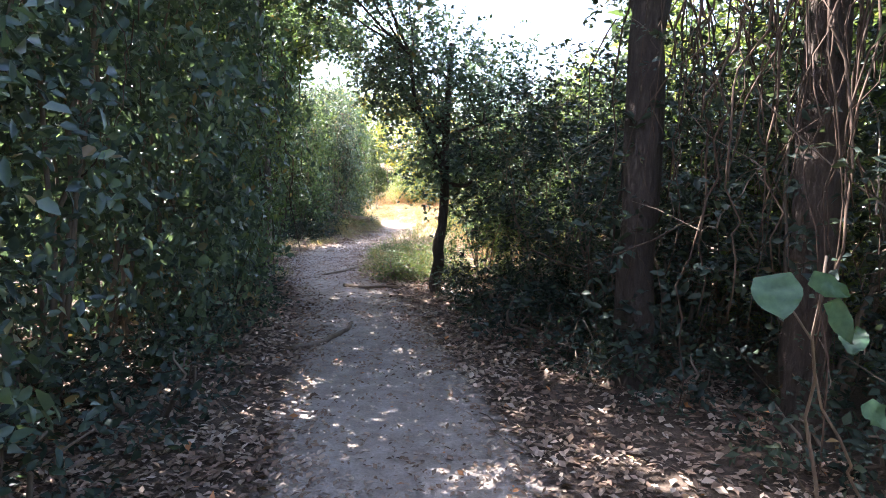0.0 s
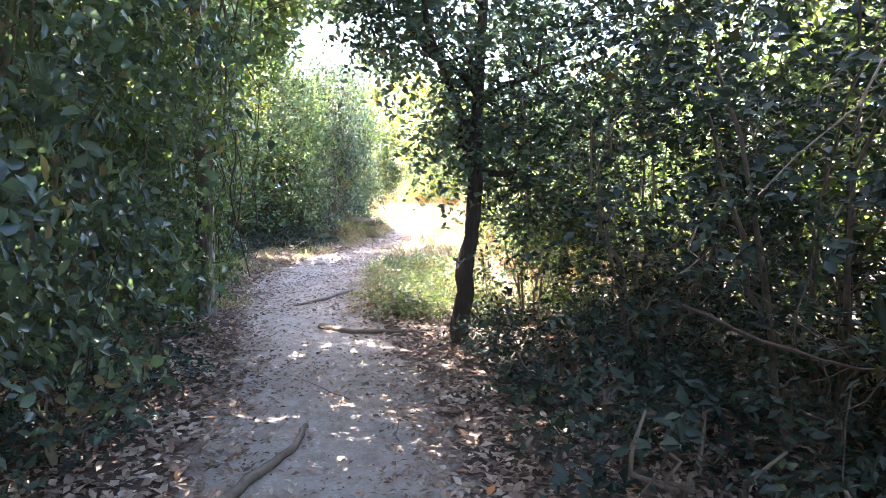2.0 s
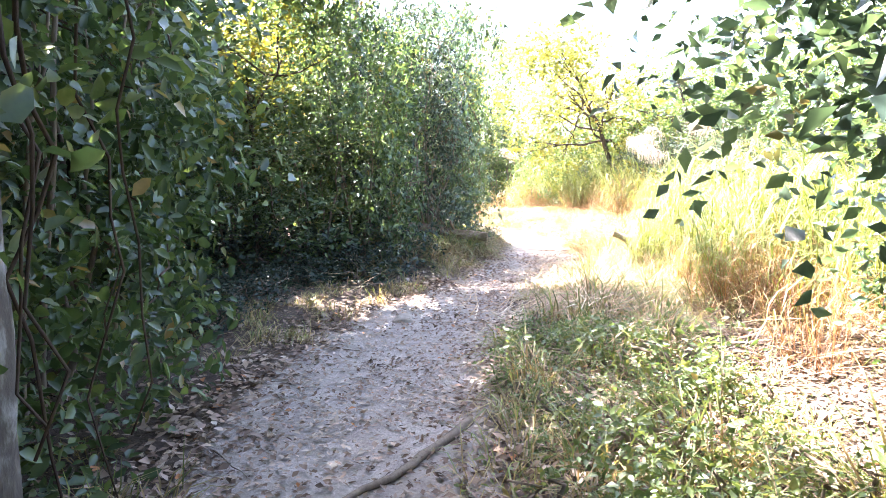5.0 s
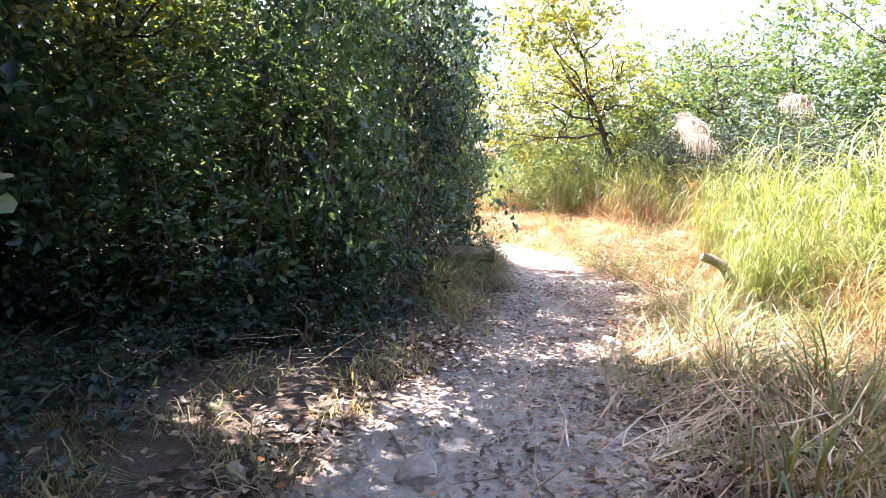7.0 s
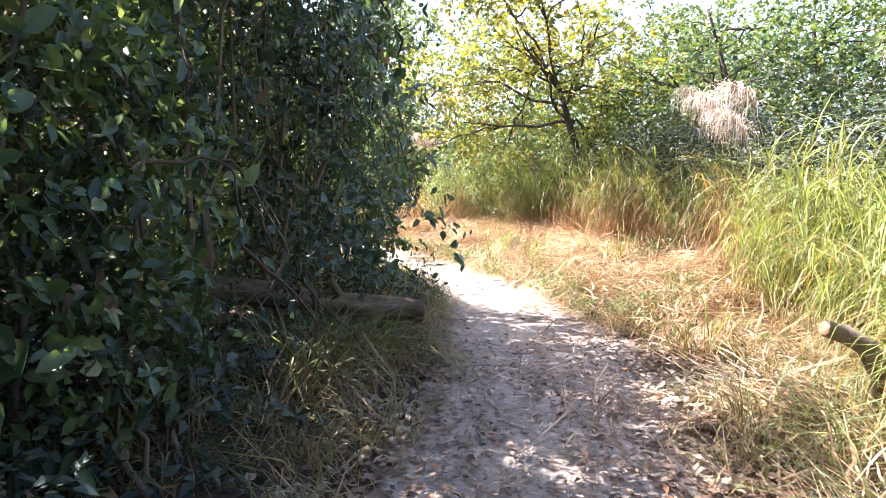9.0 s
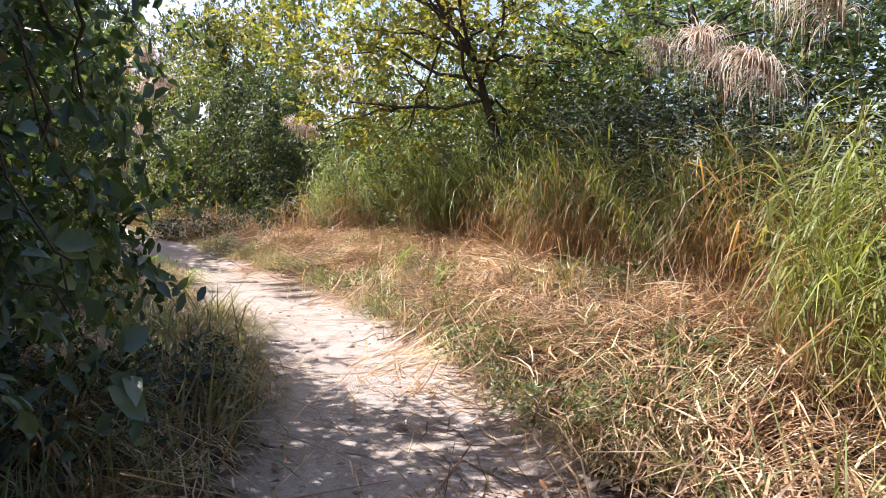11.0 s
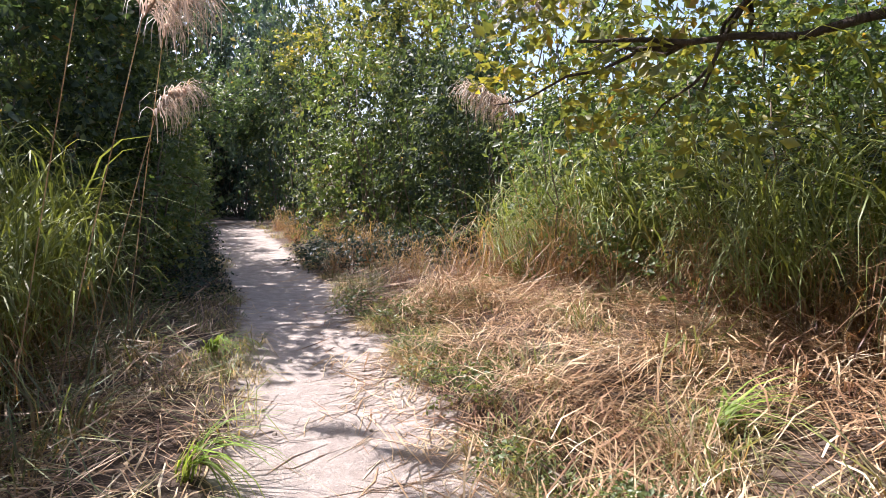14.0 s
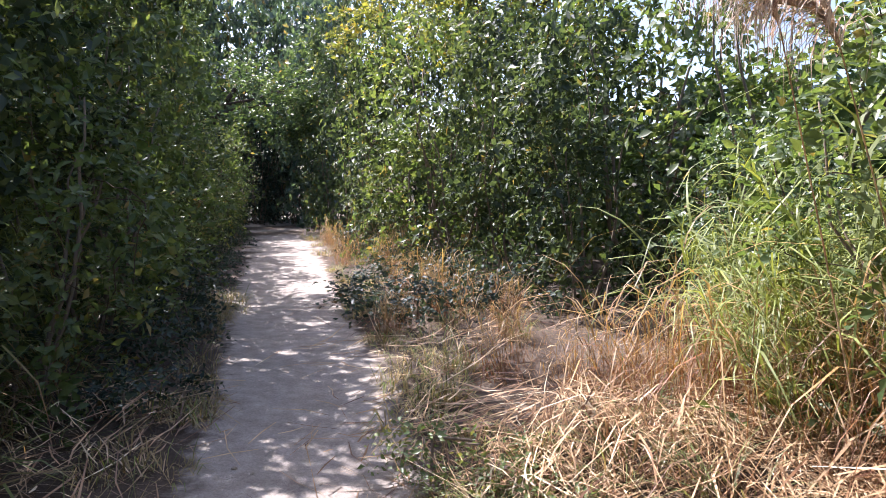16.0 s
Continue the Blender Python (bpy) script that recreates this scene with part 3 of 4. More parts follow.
# ---- trees ----
def tree(label, trunk, r0, r1, blobs, material, size, bark=None, seed=0, per=9, name="tree", shape=small_leaf_arrays):
    """Trunk through the given points; a limb and a leafy part of the crown for each (centre, radii, twigs)."""
    r = np.random.default_rng(seed)
    base = Vector(trunk[0])
    top = new(name)
    top.location = base
    tagged(top, label, "tree")
    pts = []
    for a, b in zip(trunk[:-1], trunk[1:]):
        pts += list(wander(a, b, 7, 0.008, r))[:-1]
    pts = np.array(pts + [trunk[-1]]) - np.array(base)
    n = len(pts)
    rad = r1 + (r0 - r1) * (1 - np.linspace(0, 1, n)) ** 0.8
    rad[0] *= 1.35
    bark = bark or M_BARK
    part("trunk", tube_mesh("trunk", pts, rad, bark, 14, 0.3), top)
    fol = []
    for c, q, twigs in blobs:
        c, q = np.array(c) - np.array(base), np.array(q)
        k = int(n * r.uniform(0.55, 0.9))
        limb = wander(pts[k], c, 8, 0.06, r)
        part("limb", tube_mesh("limb", limb, np.linspace(rad[k] * 0.6, 0.012, 8), bark, 6), top)
        for _ in range(3):
            e = c + r.normal(0, 0.6, 3) * q
            part("limb", tube_mesh("limb", wander(limb[4], e, 6, 0.05, r), np.linspace(0.02, 0.005, 6), bark, 5), top)
        v = unit(r.normal(0, 1, (twigs, 3)))
        lump = 1 + 0.25 * np.sin(v[:, 0] * 5 + seed) * np.sin(v[:, 1] * 6 + 2 * seed) + 0.15 * np.sin(v[:, 2] * 9)
        O = c + v * q * (lump * (0.25 + 0.75 * r.random(twigs) ** 0.5))[:, None]
        hub = unit(r.normal(0, 1, (24, 3))) * q * 0.8 + c
        near = r.integers(24, size=twigs)
        O = np.where((r.random(twigs) < 0.6)[:, None], hub[near] + r.normal(0, 0.24, (twigs, 3)) * np.minimum(q, 1), O)
        fol.append(twig_leaves(O, v + r.normal(0, 0.5, (twigs, 3)), 0.34, per, size, r, shape=shape))
    part("crown", mesh_from("crown", *join(fol), material), top)
    return top


tree("small leaning tree with dark twisted trunk beside the trail", [(0.0, 8.8, -0.1), (0.05, 8.82, 0.5), (0.12, 8.87, 1.2), (0.13, 8.95, 2.0), (0.2, 9.1, 3.6)], 0.09, 0.04,
     [((0.0, 9.2, 3.1), (0.9, 1.1, 0.9), 495), ((0.9, 9.0, 2.6), (0.9, 0.9, 1.0), 390), ((-0.55, 9.1, 2.95), (0.5, 0.7, 0.5), 255), ((-0.95, 9.3, 3.9), (0.95, 0.9, 0.5), 360), ((0.0, 9.0, 1.95), (0.35, 0.4, 0.4), 120), ((-0.1, 10.3, 2.0), (0.5, 0.7, 0.6), 165), ((0.7, 9.6, 1.6), (0.6, 0.8, 0.6), 180), ((-1.0, 8.6, 4.7), (1.2, 1.2, 0.6), 360), ((0.75, 10.4, 2.4), (0.8, 0.9, 1.0), 450), ((1.3, 11.2, 1.6), (0.8, 0.9, 0.9), 360)],
     M_DARK, 0.07, seed=1, per=10, shape=small_leaf_arrays)
tree("tall tree with thick dark trunk among shrubs", [(1.62, 4.65, -0.1), (1.6, 4.65, 2.0), (1.7, 4.8, 4.2), (1.9, 5.4, 6.0)], 0.15, 0.1,
     [((1.6, 4.6, 1.2), (0.34, 0.34, 0.9), 45), ((2.4, 6.2, 5.4), (1.9, 1.6, 1.3), 520), ((1.4, 5.2, 5.6), (1.2, 1.4, 1.0), 260), ((3.2, 7.4, 4.2), (1.4, 1.4, 1.2), 280)], M_SHADELEAF, 0.085, seed=2, shape=leaf_arrays)
# last two crown parts are unseen, added over the trail to block sun
tree("tree hung with dry brown vines", [(2.4, 3.6, -0.1), (2.35, 3.6, 1.8), (2.25, 3.5, 3.4), (2.1, 3.2, 5.0)], 0.15, 0.08,
     [((2.2, 2.4, 5.0), (1.4, 1.6, 0.9), 300), ((3.2, 4.0, 4.6), (1.3, 1.4, 1.1), 260), ((1.9, 4.2, 4.4), (0.8, 0.8, 0.7), 120), ((0.3, 4.7, 5.5), (1.6, 1.5, 0.6), 480), ((0.0, 6.9, 5.8), (1.2, 1.2, 0.6), 520)], M_SHADELEAF, 0.125, seed=3)
# third crown part added to shade the trail and the grass beyond it
tree("vine-wrapped tree with pale patchy bark in the hedge", [(-2.74, 9.8, -0.1), (-2.7, 9.78, 1.4), (-2.8, 9.9, 3.0), (-2.9, 10.0, 5.0)], 0.1, 0.06,
     [((-3.0, 10.0, 4.9), (1.4, 1.5, 1.1), 380), ((-2.3, 8.8, 5.0), (1.0, 1.2, 0.8), 240), ((-3.7, 11.7, 5.2), (1.3, 1.3, 0.8), 320)], M_SHRUB, 0.1, M_PALEBARK, seed=4)
# crown parts set above the view to keep sun off the tunnel's right side
tree("tall tree overhanging the trail, crown added to shade it", [(-3.6, 4.2, -0.1), (-3.4, 4.2, 2.5), (-3.0, 4.1, 5.0)], 0.15, 0.09,
     [((-1.5, 5.5, 5.6), (1.2, 1.0, 0.7), 240), ((-1.2, 7.6, 5.7), (1.2, 1.1, 0.6), 560), ((-2.7, 8.2, 5.8), (1.2, 1.2, 0.5), 440), ((-0.6, 8.9, 5.9), (1.2, 1.1, 0.5), 480), ((-2.2, 4.0, 5.2), (1.7, 1.8, 1.0), 430), ((-3.2, 2.2, 5.0), (1.5, 1.5, 1.1), 300), ((-2.4, 6.4, 5.2), (1.5, 1.6, 0.9), 380)], M_SHRUB, 0.15, seed=5)
tree("tree rising behind the big bush", [(-4.6, 19.8, -0.1), (-4.55, 19.8, 3.0), (-4.6, 19.9, 5.0), (-5.1, 19.9, 6.0)], 0.14, 0.08,
     [((-5.9, 20.4, 5.2), (0.9, 1.0, 0.8), 170)], M_SHRUB, 0.1, M_PALEBARK, seed=6)
# crown parts placed up-sun, mostly out of view, to shade trail and hollow
tree("leafy tree with crown added to shade the hollow and trail", [(-5.6, 13.6, -0.1), (-5.4, 13.7, 2.5), (-4.8, 14.0, 4.6)], 0.14, 0.08,
     [((-4.6, 13.8, 4.8), (1.3, 1.2, 0.7), 320), ((-3.2, 15.7, 5.2), (1.2, 1.4, 0.5), 380), ((-4.9, 15.3, 5.0), (1.3, 1.1, 0.5), 420), ((-5.6, 14.2, 4.7), (1.2, 1.0, 0.5), 360), ((-4.2, 16.5, 4.3), (0.7, 0.6, 0.3), 180), ((-6.2, 12.6, 5.0), (1.5, 1.5, 1.1), 320), ((-4.2, 15.4, 4.6), (0.8, 0.8, 0.5), 160)], M_SHRUB, 0.15, seed=16)
# yellowish leaves of the bush top, built as an added small tree
tree("yellow-green leaves on the bush top, carried by an added stem", [(-5.3, 17.1, -0.1), (-5.3, 17.0, 1.6), (-5.2, 16.7, 3.1)], 0.05, 0.02,
     [((-5.6, 16.4, 3.1), (0.8, 0.5, 0.5), 130), ((-4.6, 16.4, 3.3), (0.8, 0.5, 0.4), 120), ((-4.9, 16.2, 2.5), (0.6, 0.35, 0.3), 60)], M_YELLOW, 0.07, seed=17, per=8)
# last two crown parts hang above the view, added to shade the reed bank
tree("small tree with yellowing leaves above the grass", [(1.0, 27.0, 0.2), (0.9, 27.0, 1.5), (0.4, 26.8, 3.0), (-0.2, 26.6, 3.8)], 0.08, 0.03,
     [((-0.7, 27.0, 3.5), (1.2, 0.9, 0.7), 133), ((0.6, 26.7, 3.5), (1.2, 1.0, 0.7), 110), ((-1.6, 27.7, 3.5), (1.2, 0.9, 0.7), 139), ((-1.4, 27.6, 2.5), (0.8, 0.7, 0.45), 63),
      ((0.1, 27.2, 4.1), (1.6, 1.0, 0.45), 115), ((1.7, 26.6, 3.0), (1.0, 0.9, 0.7), 87), ((-0.5, 27.5, 2.1), (0.9, 0.6, 0.6), 69), ((1.3, 27.4, 2.2), (0.9, 0.8, 0.6), 69), ((-0.6, 25.7, 3.9), (1.1, 0.9, 0.45), 46), ((0.6, 24.9, 3.8), (1.0, 0.9, 0.45), 63), ((-1.0, 24.7, 4.4), (1.0, 0.9, 0.35), 190), ((-0.8, 23.5, 4.5), (0.9, 0.9, 0.35), 170)], M_YELLOW, 0.1, seed=7, per=9)
tree("thin many-stemmed tree against the sky", [(2.6, 26.2, 0.2), (2.7, 26.2, 2.0), (2.9, 26.3, 3.9)], 0.06, 0.03,
     [((2.8, 26.2, 3.6), (1.3, 1.2, 0.8), 240), ((1.9, 25.4, 3.1), (1.0, 1.0, 0.8), 160), ((3.6, 25.4, 3.2), (1.2, 1.0, 1.0), 200)], M_BRIGHT, 0.085, seed=8, per=7)
for k, (x, y) in enumerate(((1.8, 27.6), (3.6, 24.2), (2.4, 24.0), (4.4, 22.0), (3.4, 28.4), (4.2, 26.2))):
    tree("thin many-stemmed tree against the sky", [(x, y, 0.2), (x + 0.1, y, 2.0), (x + rng.uniform(-0.6, 0.6), y + 0.2, 3.8)], 0.05, 0.02,
         [((x + 0.3, y, 3.5), (1.0, 1.0, 0.8), 100), ((x - 0.6, y - 0.4, 2.8), (0.9, 0.9, 0.8), 80), ((x + 0.5, y + 0.5, 2.2), (0.8, 0.9, 1.0), 80)], M_SHRUB, 0.085, seed=40 + k, per=7)
# last two crown parts added up-sun to cast shade on the far trail
tree("tall tree shading the far trail", [(-9.6, 32.6, -0.1), (-9.4, 32.6, 3.0), (-8.8, 32.4, 5.6)], 0.13, 0.07,
     [((-8.2, 32.4, 5.6), (1.8, 1.6, 1.0), 360), ((-9.4, 30.6, 5.4), (1.8, 1.6, 1.2), 360), ((-10.4, 34.6, 6.0), (1.8, 1.8, 1.2), 360), ((-7.2, 30.6, 4.3), (1.3, 1.2, 0.8), 260), ((-6.8, 28.6, 3.8), (0.9, 0.9, 0.6), 140)], M_SHRUB, 0.12, seed=9)
tree("tree arching over the end of the trail", [(-16.6, 44.5, -0.1), (-16.2, 44.6, 3.0), (-14.8, 44.8, 4.8)], 0.13, 0.07,
     [((-13.9, 45.0, 4.3), (2.2, 1.4, 1.2), 420), ((-16.5, 47.0, 5.2), (2.2, 2.0, 1.5), 360), ((-12.2, 45.6, 5.0), (2.0, 1.8, 1.5), 340)], M_SHRUB, 0.13, seed=10)
tree("tree with brownish drying foliage behind shrubs", [(-5.0, 40.0, -0.1), (-5.0, 40.0, 3.0), (-5.6, 39.8, 5.5)], 0.13, 0.06,
     [((-5.8, 39.6, 5.6), (2.0, 1.8, 1.4), 360), ((-3.6, 38.4, 5.4), (1.8, 1.6, 1.4), 320), ((-8.4, 42.5, 5.6), (2.0, 1.8, 1.4), 320)], M_YELLOW, 0.12, seed=11)


# ---- grass ----
def grass_clump(name, n, spread, h0, h1, width, bend, material, seed, segs=4):
    r = np.random.default_rng(seed)
    q = r.uniform(0, 2 * np.pi, n)
    rad = spread * np.sqrt(r.random(n))
    base = np.stack([rad * np.cos(q), rad * np.sin(q), np.full(n, -0.03)], 1)
    head = q + r.normal(0, 0.9, n)
    V, F = blades(r, base, head, r.uniform(h0, h1, n), width * r.uniform(0.6, 1.3, n), bend * r.uniform(0.3, 1.3, n), segs)
    return mesh_from(name, V, F, material)


def reed_clump(name, canes, leaves, spread, h0, h1, material, seed, dead=60, width=0.026):
    """Leaning canes that carry arching blades above and dead hanging blades below."""
    r = np.random.default_rng(seed)
    lean_to = r.uniform(0, 2 * np.pi)
    q, rad = r.uniform(0, 2 * np.pi, canes), spread * np.sqrt(r.random(canes))
    foot = np.stack([rad * np.cos(q), rad * np.sin(q), np.full(canes, -0.03)], 1)
    h = r.uniform(h0, h1, canes)
    tilt = np.stack([rad / spread * np.cos(q) * 0.22 + 0.16 * np.cos(lean_to), rad / spread * np.sin(q) * 0.22 + 0.16 * np.sin(lean_to), np.ones(canes)], 1) + r.normal(0, 0.16, (canes, 3)) * [1, 1, 0]
    tip = foot + unit(tilt) * h[:, None]
    side = np.stack([-np.sin(q), np.cos(q), 0 * q], 1) * 0.0045
    V = np.stack([foot - side, foot + side, tip + side * 0.5, tip - side * 0.5], 1).reshape(-1, 3)
    F = np.arange(canes)[:, None] * 4 + np.array([0, 1, 2, 3])
    out = [(V, F)]
    for n, lo, hi, l0, l1, b0, b1, wd in ((leaves, 0.3, 0.98, 0.35, 1.05, 1.0, 2.7, width), (dead, 0.1, 0.7, 0.3, 0.7, 2.2, 3.6, width * 0.6)):
        c = r.integers(canes, size=n)
        s = r.uniform(lo, hi, n)[:, None]
        base = foot[c] * (1 - s) + tip[c] * s
        out.append(blades(r, base, r.uniform(0, 2 * np.pi, n), r.uniform(l0, l1, n), wd * r.uniform(0.5, 1.3, n), r.uniform(b0, b1, n), 4))
    return mesh_from(name, *join(out), material)


TALL = [reed_clump("tall_grass", 28, 190, 0.3, 1.0, 2.0, M_TALL, 100 + k, 70, 0.018) for k in range(5)]
DRYTALL = [reed_clump("dry_grass", 34, 60, 0.34, 0.5, 1.35, M_TALLDRY, 120 + k, 130, 0.012) for k in range(4)]
LOWG = [grass_clump("low_grass", 90, 0.24, 0.08, 0.4, 0.01, 2.2, M_LOW, 140 + k, 2) for k in range(5)]
MIDG = [grass_clump("grass_tuft", 100, 0.24, 0.25, 0.9, 0.012, 2.4, M_MID, 160 + k, 3) for k in range(4)]


def put_clump(meshes, name, x, y, s, label, group, tall=1.0, lean=(0, 0)):
    ob = new(name, meshes[int(rng.integers(len(meshes)))])
    tip = rng.normal(0, 0.14, 2) if tall == 1.0 else (0, 0)
    ob.matrix_basis = (Matrix.Translation((x, y, float(gz(x, y)))) @ Matrix.Rotation(tip[0] + lean[0], 4, "X") @ Matrix.Rotation(tip[1] + lean[1], 4, "Y") @ Matrix.Rotation(rng.uniform(0, 6.28), 4, "Z") @ Matrix.Diagonal((s, s, s * tall, 1)))
    tagged(ob, label, "straw" if name == "straw_heap" else "grass", group, "stuff" if name == "straw_heap" else "")
    return ob


def along(line, n, depth, r):
    """n spots behind a line of feet (to its right as one walks it), up to depth metres back."""
    p = np.array(line, float)
    seg = np.linalg.norm(np.diff(p, axis=0), axis=1)
    s = np.concatenate([[0], np.cumsum(seg)])
    for t in (np.arange(n) + r.random(n)) / n * s[-1]:
        k = min(int(np.searchsorted(s, t, "right")) - 1, len(seg) - 1)
        d = (p[k + 1] - p[k]) / seg[k]
        q = p[k] + d * (t - s[k]) + np.array([d[1], -d[0]]) * depth * r.random()
        yield float(q[0]), float(q[1])


# tall reed grass on the bank right of the trail
BANK = [(0.9, 16.0), (1.1, 18.2), (1.35, 20.4), (1.15, 22.4), (0.75, 24.2), (0.4, 25.8), (-0.1, 27.1), (-0.95, 28.3), (-1.75, 29.0), (-2.45, 29.8), (-2.5, 31.2)]
for x, y in along([(a + 0.15, b) for a, b in BANK], 80, 2.2, rng):
    put_clump(TALL, "tall_grass", x, y, rng.uniform(0.55, 1.05) * (0.85 if 20 < y < 26 else 1.0), "tall green reed grass with dry brown foot", "tall grass on the bank", lean=(0.12, -0.2))
for x, y in along(BANK, 70, 0.9, rng):
    put_clump(DRYTALL, "dry_grass", x, y, rng.uniform(0.45, 0.95), "dry reddish-brown grass leaning over", "dry grass on the bank")
for x, y in along(BANK[2:6], 14, 1.4, rng):
    put_clump(DRYTALL, "dry_grass", x, y, rng.uniform(0.8, 1.2), "tall dry brown reed grass leaning over", "dry grass on the bank")
# dark shrubs added behind the reeds to imitate the shade between blades
for y, x, s, k in ((20.6, 2.7, 0.8, 0.65), (22.2, 2.3, 0.8, 0.7), (23.6, 2.0, 0.75, 0.7), (25.0, 1.8, 0.75, 0.7), (26.6, 1.5, 0.75, 0.65), (28.3, 0.6, 0.75, 0.6)):
    put_shrub("thicket", x, y, s, k, label="dark twiggy backing added for shaded gaps in the reed grass", group="scrub behind the grass bank")
# left of the far trail
for x, y in along([(-4.0, 24.0), (-4.6, 25.8), (-5.3, 27.2), (-6.4, 29.0), (-7.9, 31.2)][::-1], 46, 1.6, rng):
    put_clump(TALL, "tall_grass", x - 0.35, y, rng.uniform(0.6, 0.9), "tall green reed grass with dry brown foot", "tall grass left of the trail")
for x, y in along([(-3.0, 23.6), (-3.6, 25.0), (-4.6, 26.8), (-5.8, 28.6), (-7.4, 31.0), (-9.0, 33.6)][::-1], 30, 0.9, rng):
    put_clump(MIDG, "grass_tuft", x, y, rng.uniform(0.6, 1.0), "shaded green and straw grass tuft", "grass tufts by the trail")
# low mixed grass between the trail and the small tree
for x, y in along([(-1.0, 9.9), (-1.2, 11.4), (-1.2, 13.2), (-1.35, 14.4), (-0.9, 15.6), (-0.2, 17.4), (0.1, 19.4)], 70, 2.0, rng):
    put_clump(MIDG if rng.random() < 0.25 else LOWG, "grass_tuft", x, y, rng.uniform(0.7, 1.1), "sunlit green and straw-coloured grass tuft", "grass tufts by the trail")
for x, y in along([(0.6, 11.0), (0.9, 13.0), (0.6, 15.0), (0.6, 17.0)], 26, 2.4, rng):
    put_clump(DRYTALL if rng.random() < 0.5 else TALL, "tall_grass", x, y, rng.uniform(0.6, 0.85), "pale sunlit grass leaning over", "grass behind the tufts")
# low grass along the trail's edges
for side, y0, y1, n in ((1, 19.5, 30, 60), (-1, 15, 34, 80), (1, 30, 44, 40), (-1, 9.5, 15, 14), (1, 10, 19, 40)):
    for _ in range(n):
        y = rng.uniform(y0, y1)
        e = np.interp(y, TY, TR if side > 0 else TL)
        put_clump(LOWG, "low_grass", float(e + side * abs(rng.normal(0.25, 0.3))), y, rng.uniform(0.5, 1.0), "low green and straw grass at the trail edge", "low grass at the trail edge")


# ---- fallen leaves and straw, too many to count ----
def scatter(n, x0, x1, y0, y1, keep, r):
    x, y = r.uniform(x0, x1, n), r.uniform(y0, y1, n)
    d, right = trail_dist(x, y)
    k = r.random(n) < keep(x, y, d, right)
    return x[k], y[k]


def fallen_leaves():
    r = np.random.default_rng(31)
    def keep(x, y, d, right):
        edge = 0.42 + 0.3 * smooth(9, 12, y) + 0.3 * smooth(14.5, 16, y) * (1 - smooth(19.5, 21, y)) + 0.6 * smooth(-0.5, 0.0, d)
        return edge * (0.35 + 1.3 * np.clip(vnoise(x, y, 0.8) + 0.5, 0, 1)) * (1 - 0.96 * smooth(18.5, 20.5, y)) * np.where(~right & (y > 10), 1 - 0.88 * smooth(0.0, 0.6, d), 1)
    x, y = scatter(165000, -4.2, 2.4, -0.5, 24, keep, r)
    n = len(x)
    P = np.stack([x, y, gz(x, y) + r.uniform(0.004, 0.03, n)], 1)
    q = r.uniform(0, 2 * np.pi, n)
    D = np.stack([np.cos(q), np.sin(q), r.normal(0, 0.25, n)], 1)
    N = np.stack([r.normal(0, 0.35, n), r.normal(0, 0.35, n), np.ones(n)], 1)
    L = r.uniform(0.025, 0.085, n) * (0.65 + 0.35 * smooth(-0.4, 0.1, trail_dist(x, y)[0]))
    V, F = small_leaf_arrays(P, D, N, L, L * r.uniform(0.35, 0.6, n), fold=0.3, droop=-0.12)
    tagged(new("fallen_leaves", mesh_from("fallen_leaves", V, F, M_LITTER)), "dry brown and grey fallen leaves on the ground", "leaf litter", kind="stuff")


def straw():
    r = np.random.default_rng(33)
    def keep(x, y, d, right):
        on = 0.16 + 0.84 * smooth(-0.35, 0.3, d)
        near = np.where(right, 1.0, 0.04 + 0.12 * smooth(17, 19, y)) * smooth(12, 18.5, y) * (1 - 0.93 * smooth(28.5, 30.5, y)) * (1 - smooth(2.2, 3.2, d))
        return on * near * (0.1 + 1.6 * np.clip(vnoise(x, y, 0.7) + 0.45, 0, 1))
    x, y = scatter(250000, -8, 2.6, 12, 35, keep, r)
    n = len(x)
    q = 2.4 + 5 * vnoise(x, y, 1.3) + r.normal(0, 0.7, n)
    L, W = 0.07 + 0.55 * r.random(n) ** 1.5, r.uniform(0.004, 0.012, n)
    curl, lift = r.normal(0, 0.35, n), 0.2 * r.random(n) ** 1.3 * smooth(-0.1, 0.6, trail_dist(x, y)[0]) + 0.004
    tip = r.uniform(-0.05, 0.28, n) * (r.random(n) < 0.3)
    rows = []
    for k in (-0.5, 0.0, 0.5):
        a = q + curl * k
        px, py = x + L * k * np.cos(a), y + L * k * np.sin(a)
        pz = gz(px, py) + lift + np.maximum(tip * L * (k + 0.5) * 2, 0)
        w = W * (0.5 if k == 0 else 0.25)
        for sgn in (-1, 1):
            rows.append(np.stack([px - sgn * w * np.sin(a), py + sgn * w * np.cos(a), pz + sgn * w * 0.4], 1))
    V = np.stack(rows, 1).reshape(-1, 3)
    b = np.arange(n)[:, None] * 6
    F = np.concatenate([b + np.array([0, 1, 3, 2]), b + np.array([2, 3, 5, 4])], 0)
    tagged(new("flattened_straw", mesh_from("flattened_straw", V, F, M_STRAW)), "flattened dry golden straw over the ground", "straw", kind="stuff")


fallen_leaves()
straw()


def straw_heap_mesh(seed):
    """Stems laid over one another, most of them one way, the upper ones sprung up."""
    r = np.random.default_rng(seed)
    n = 90
    base = np.stack([r.normal(0, 0.2, n), r.normal(0, 0.2, n), r.uniform(0.0, 0.1, n)], 1)
    V, F = blades(r, base, r.normal(0, 0.75, n) + np.pi * (r.random(n) < 0.25), r.uniform(0.15, 0.6, n), r.uniform(0.005, 0.011, n), r.uniform(1.2, 2.6, n), 3)
    V[:, 2] = np.maximum(V[:, 2] * 0.45, 0.005)
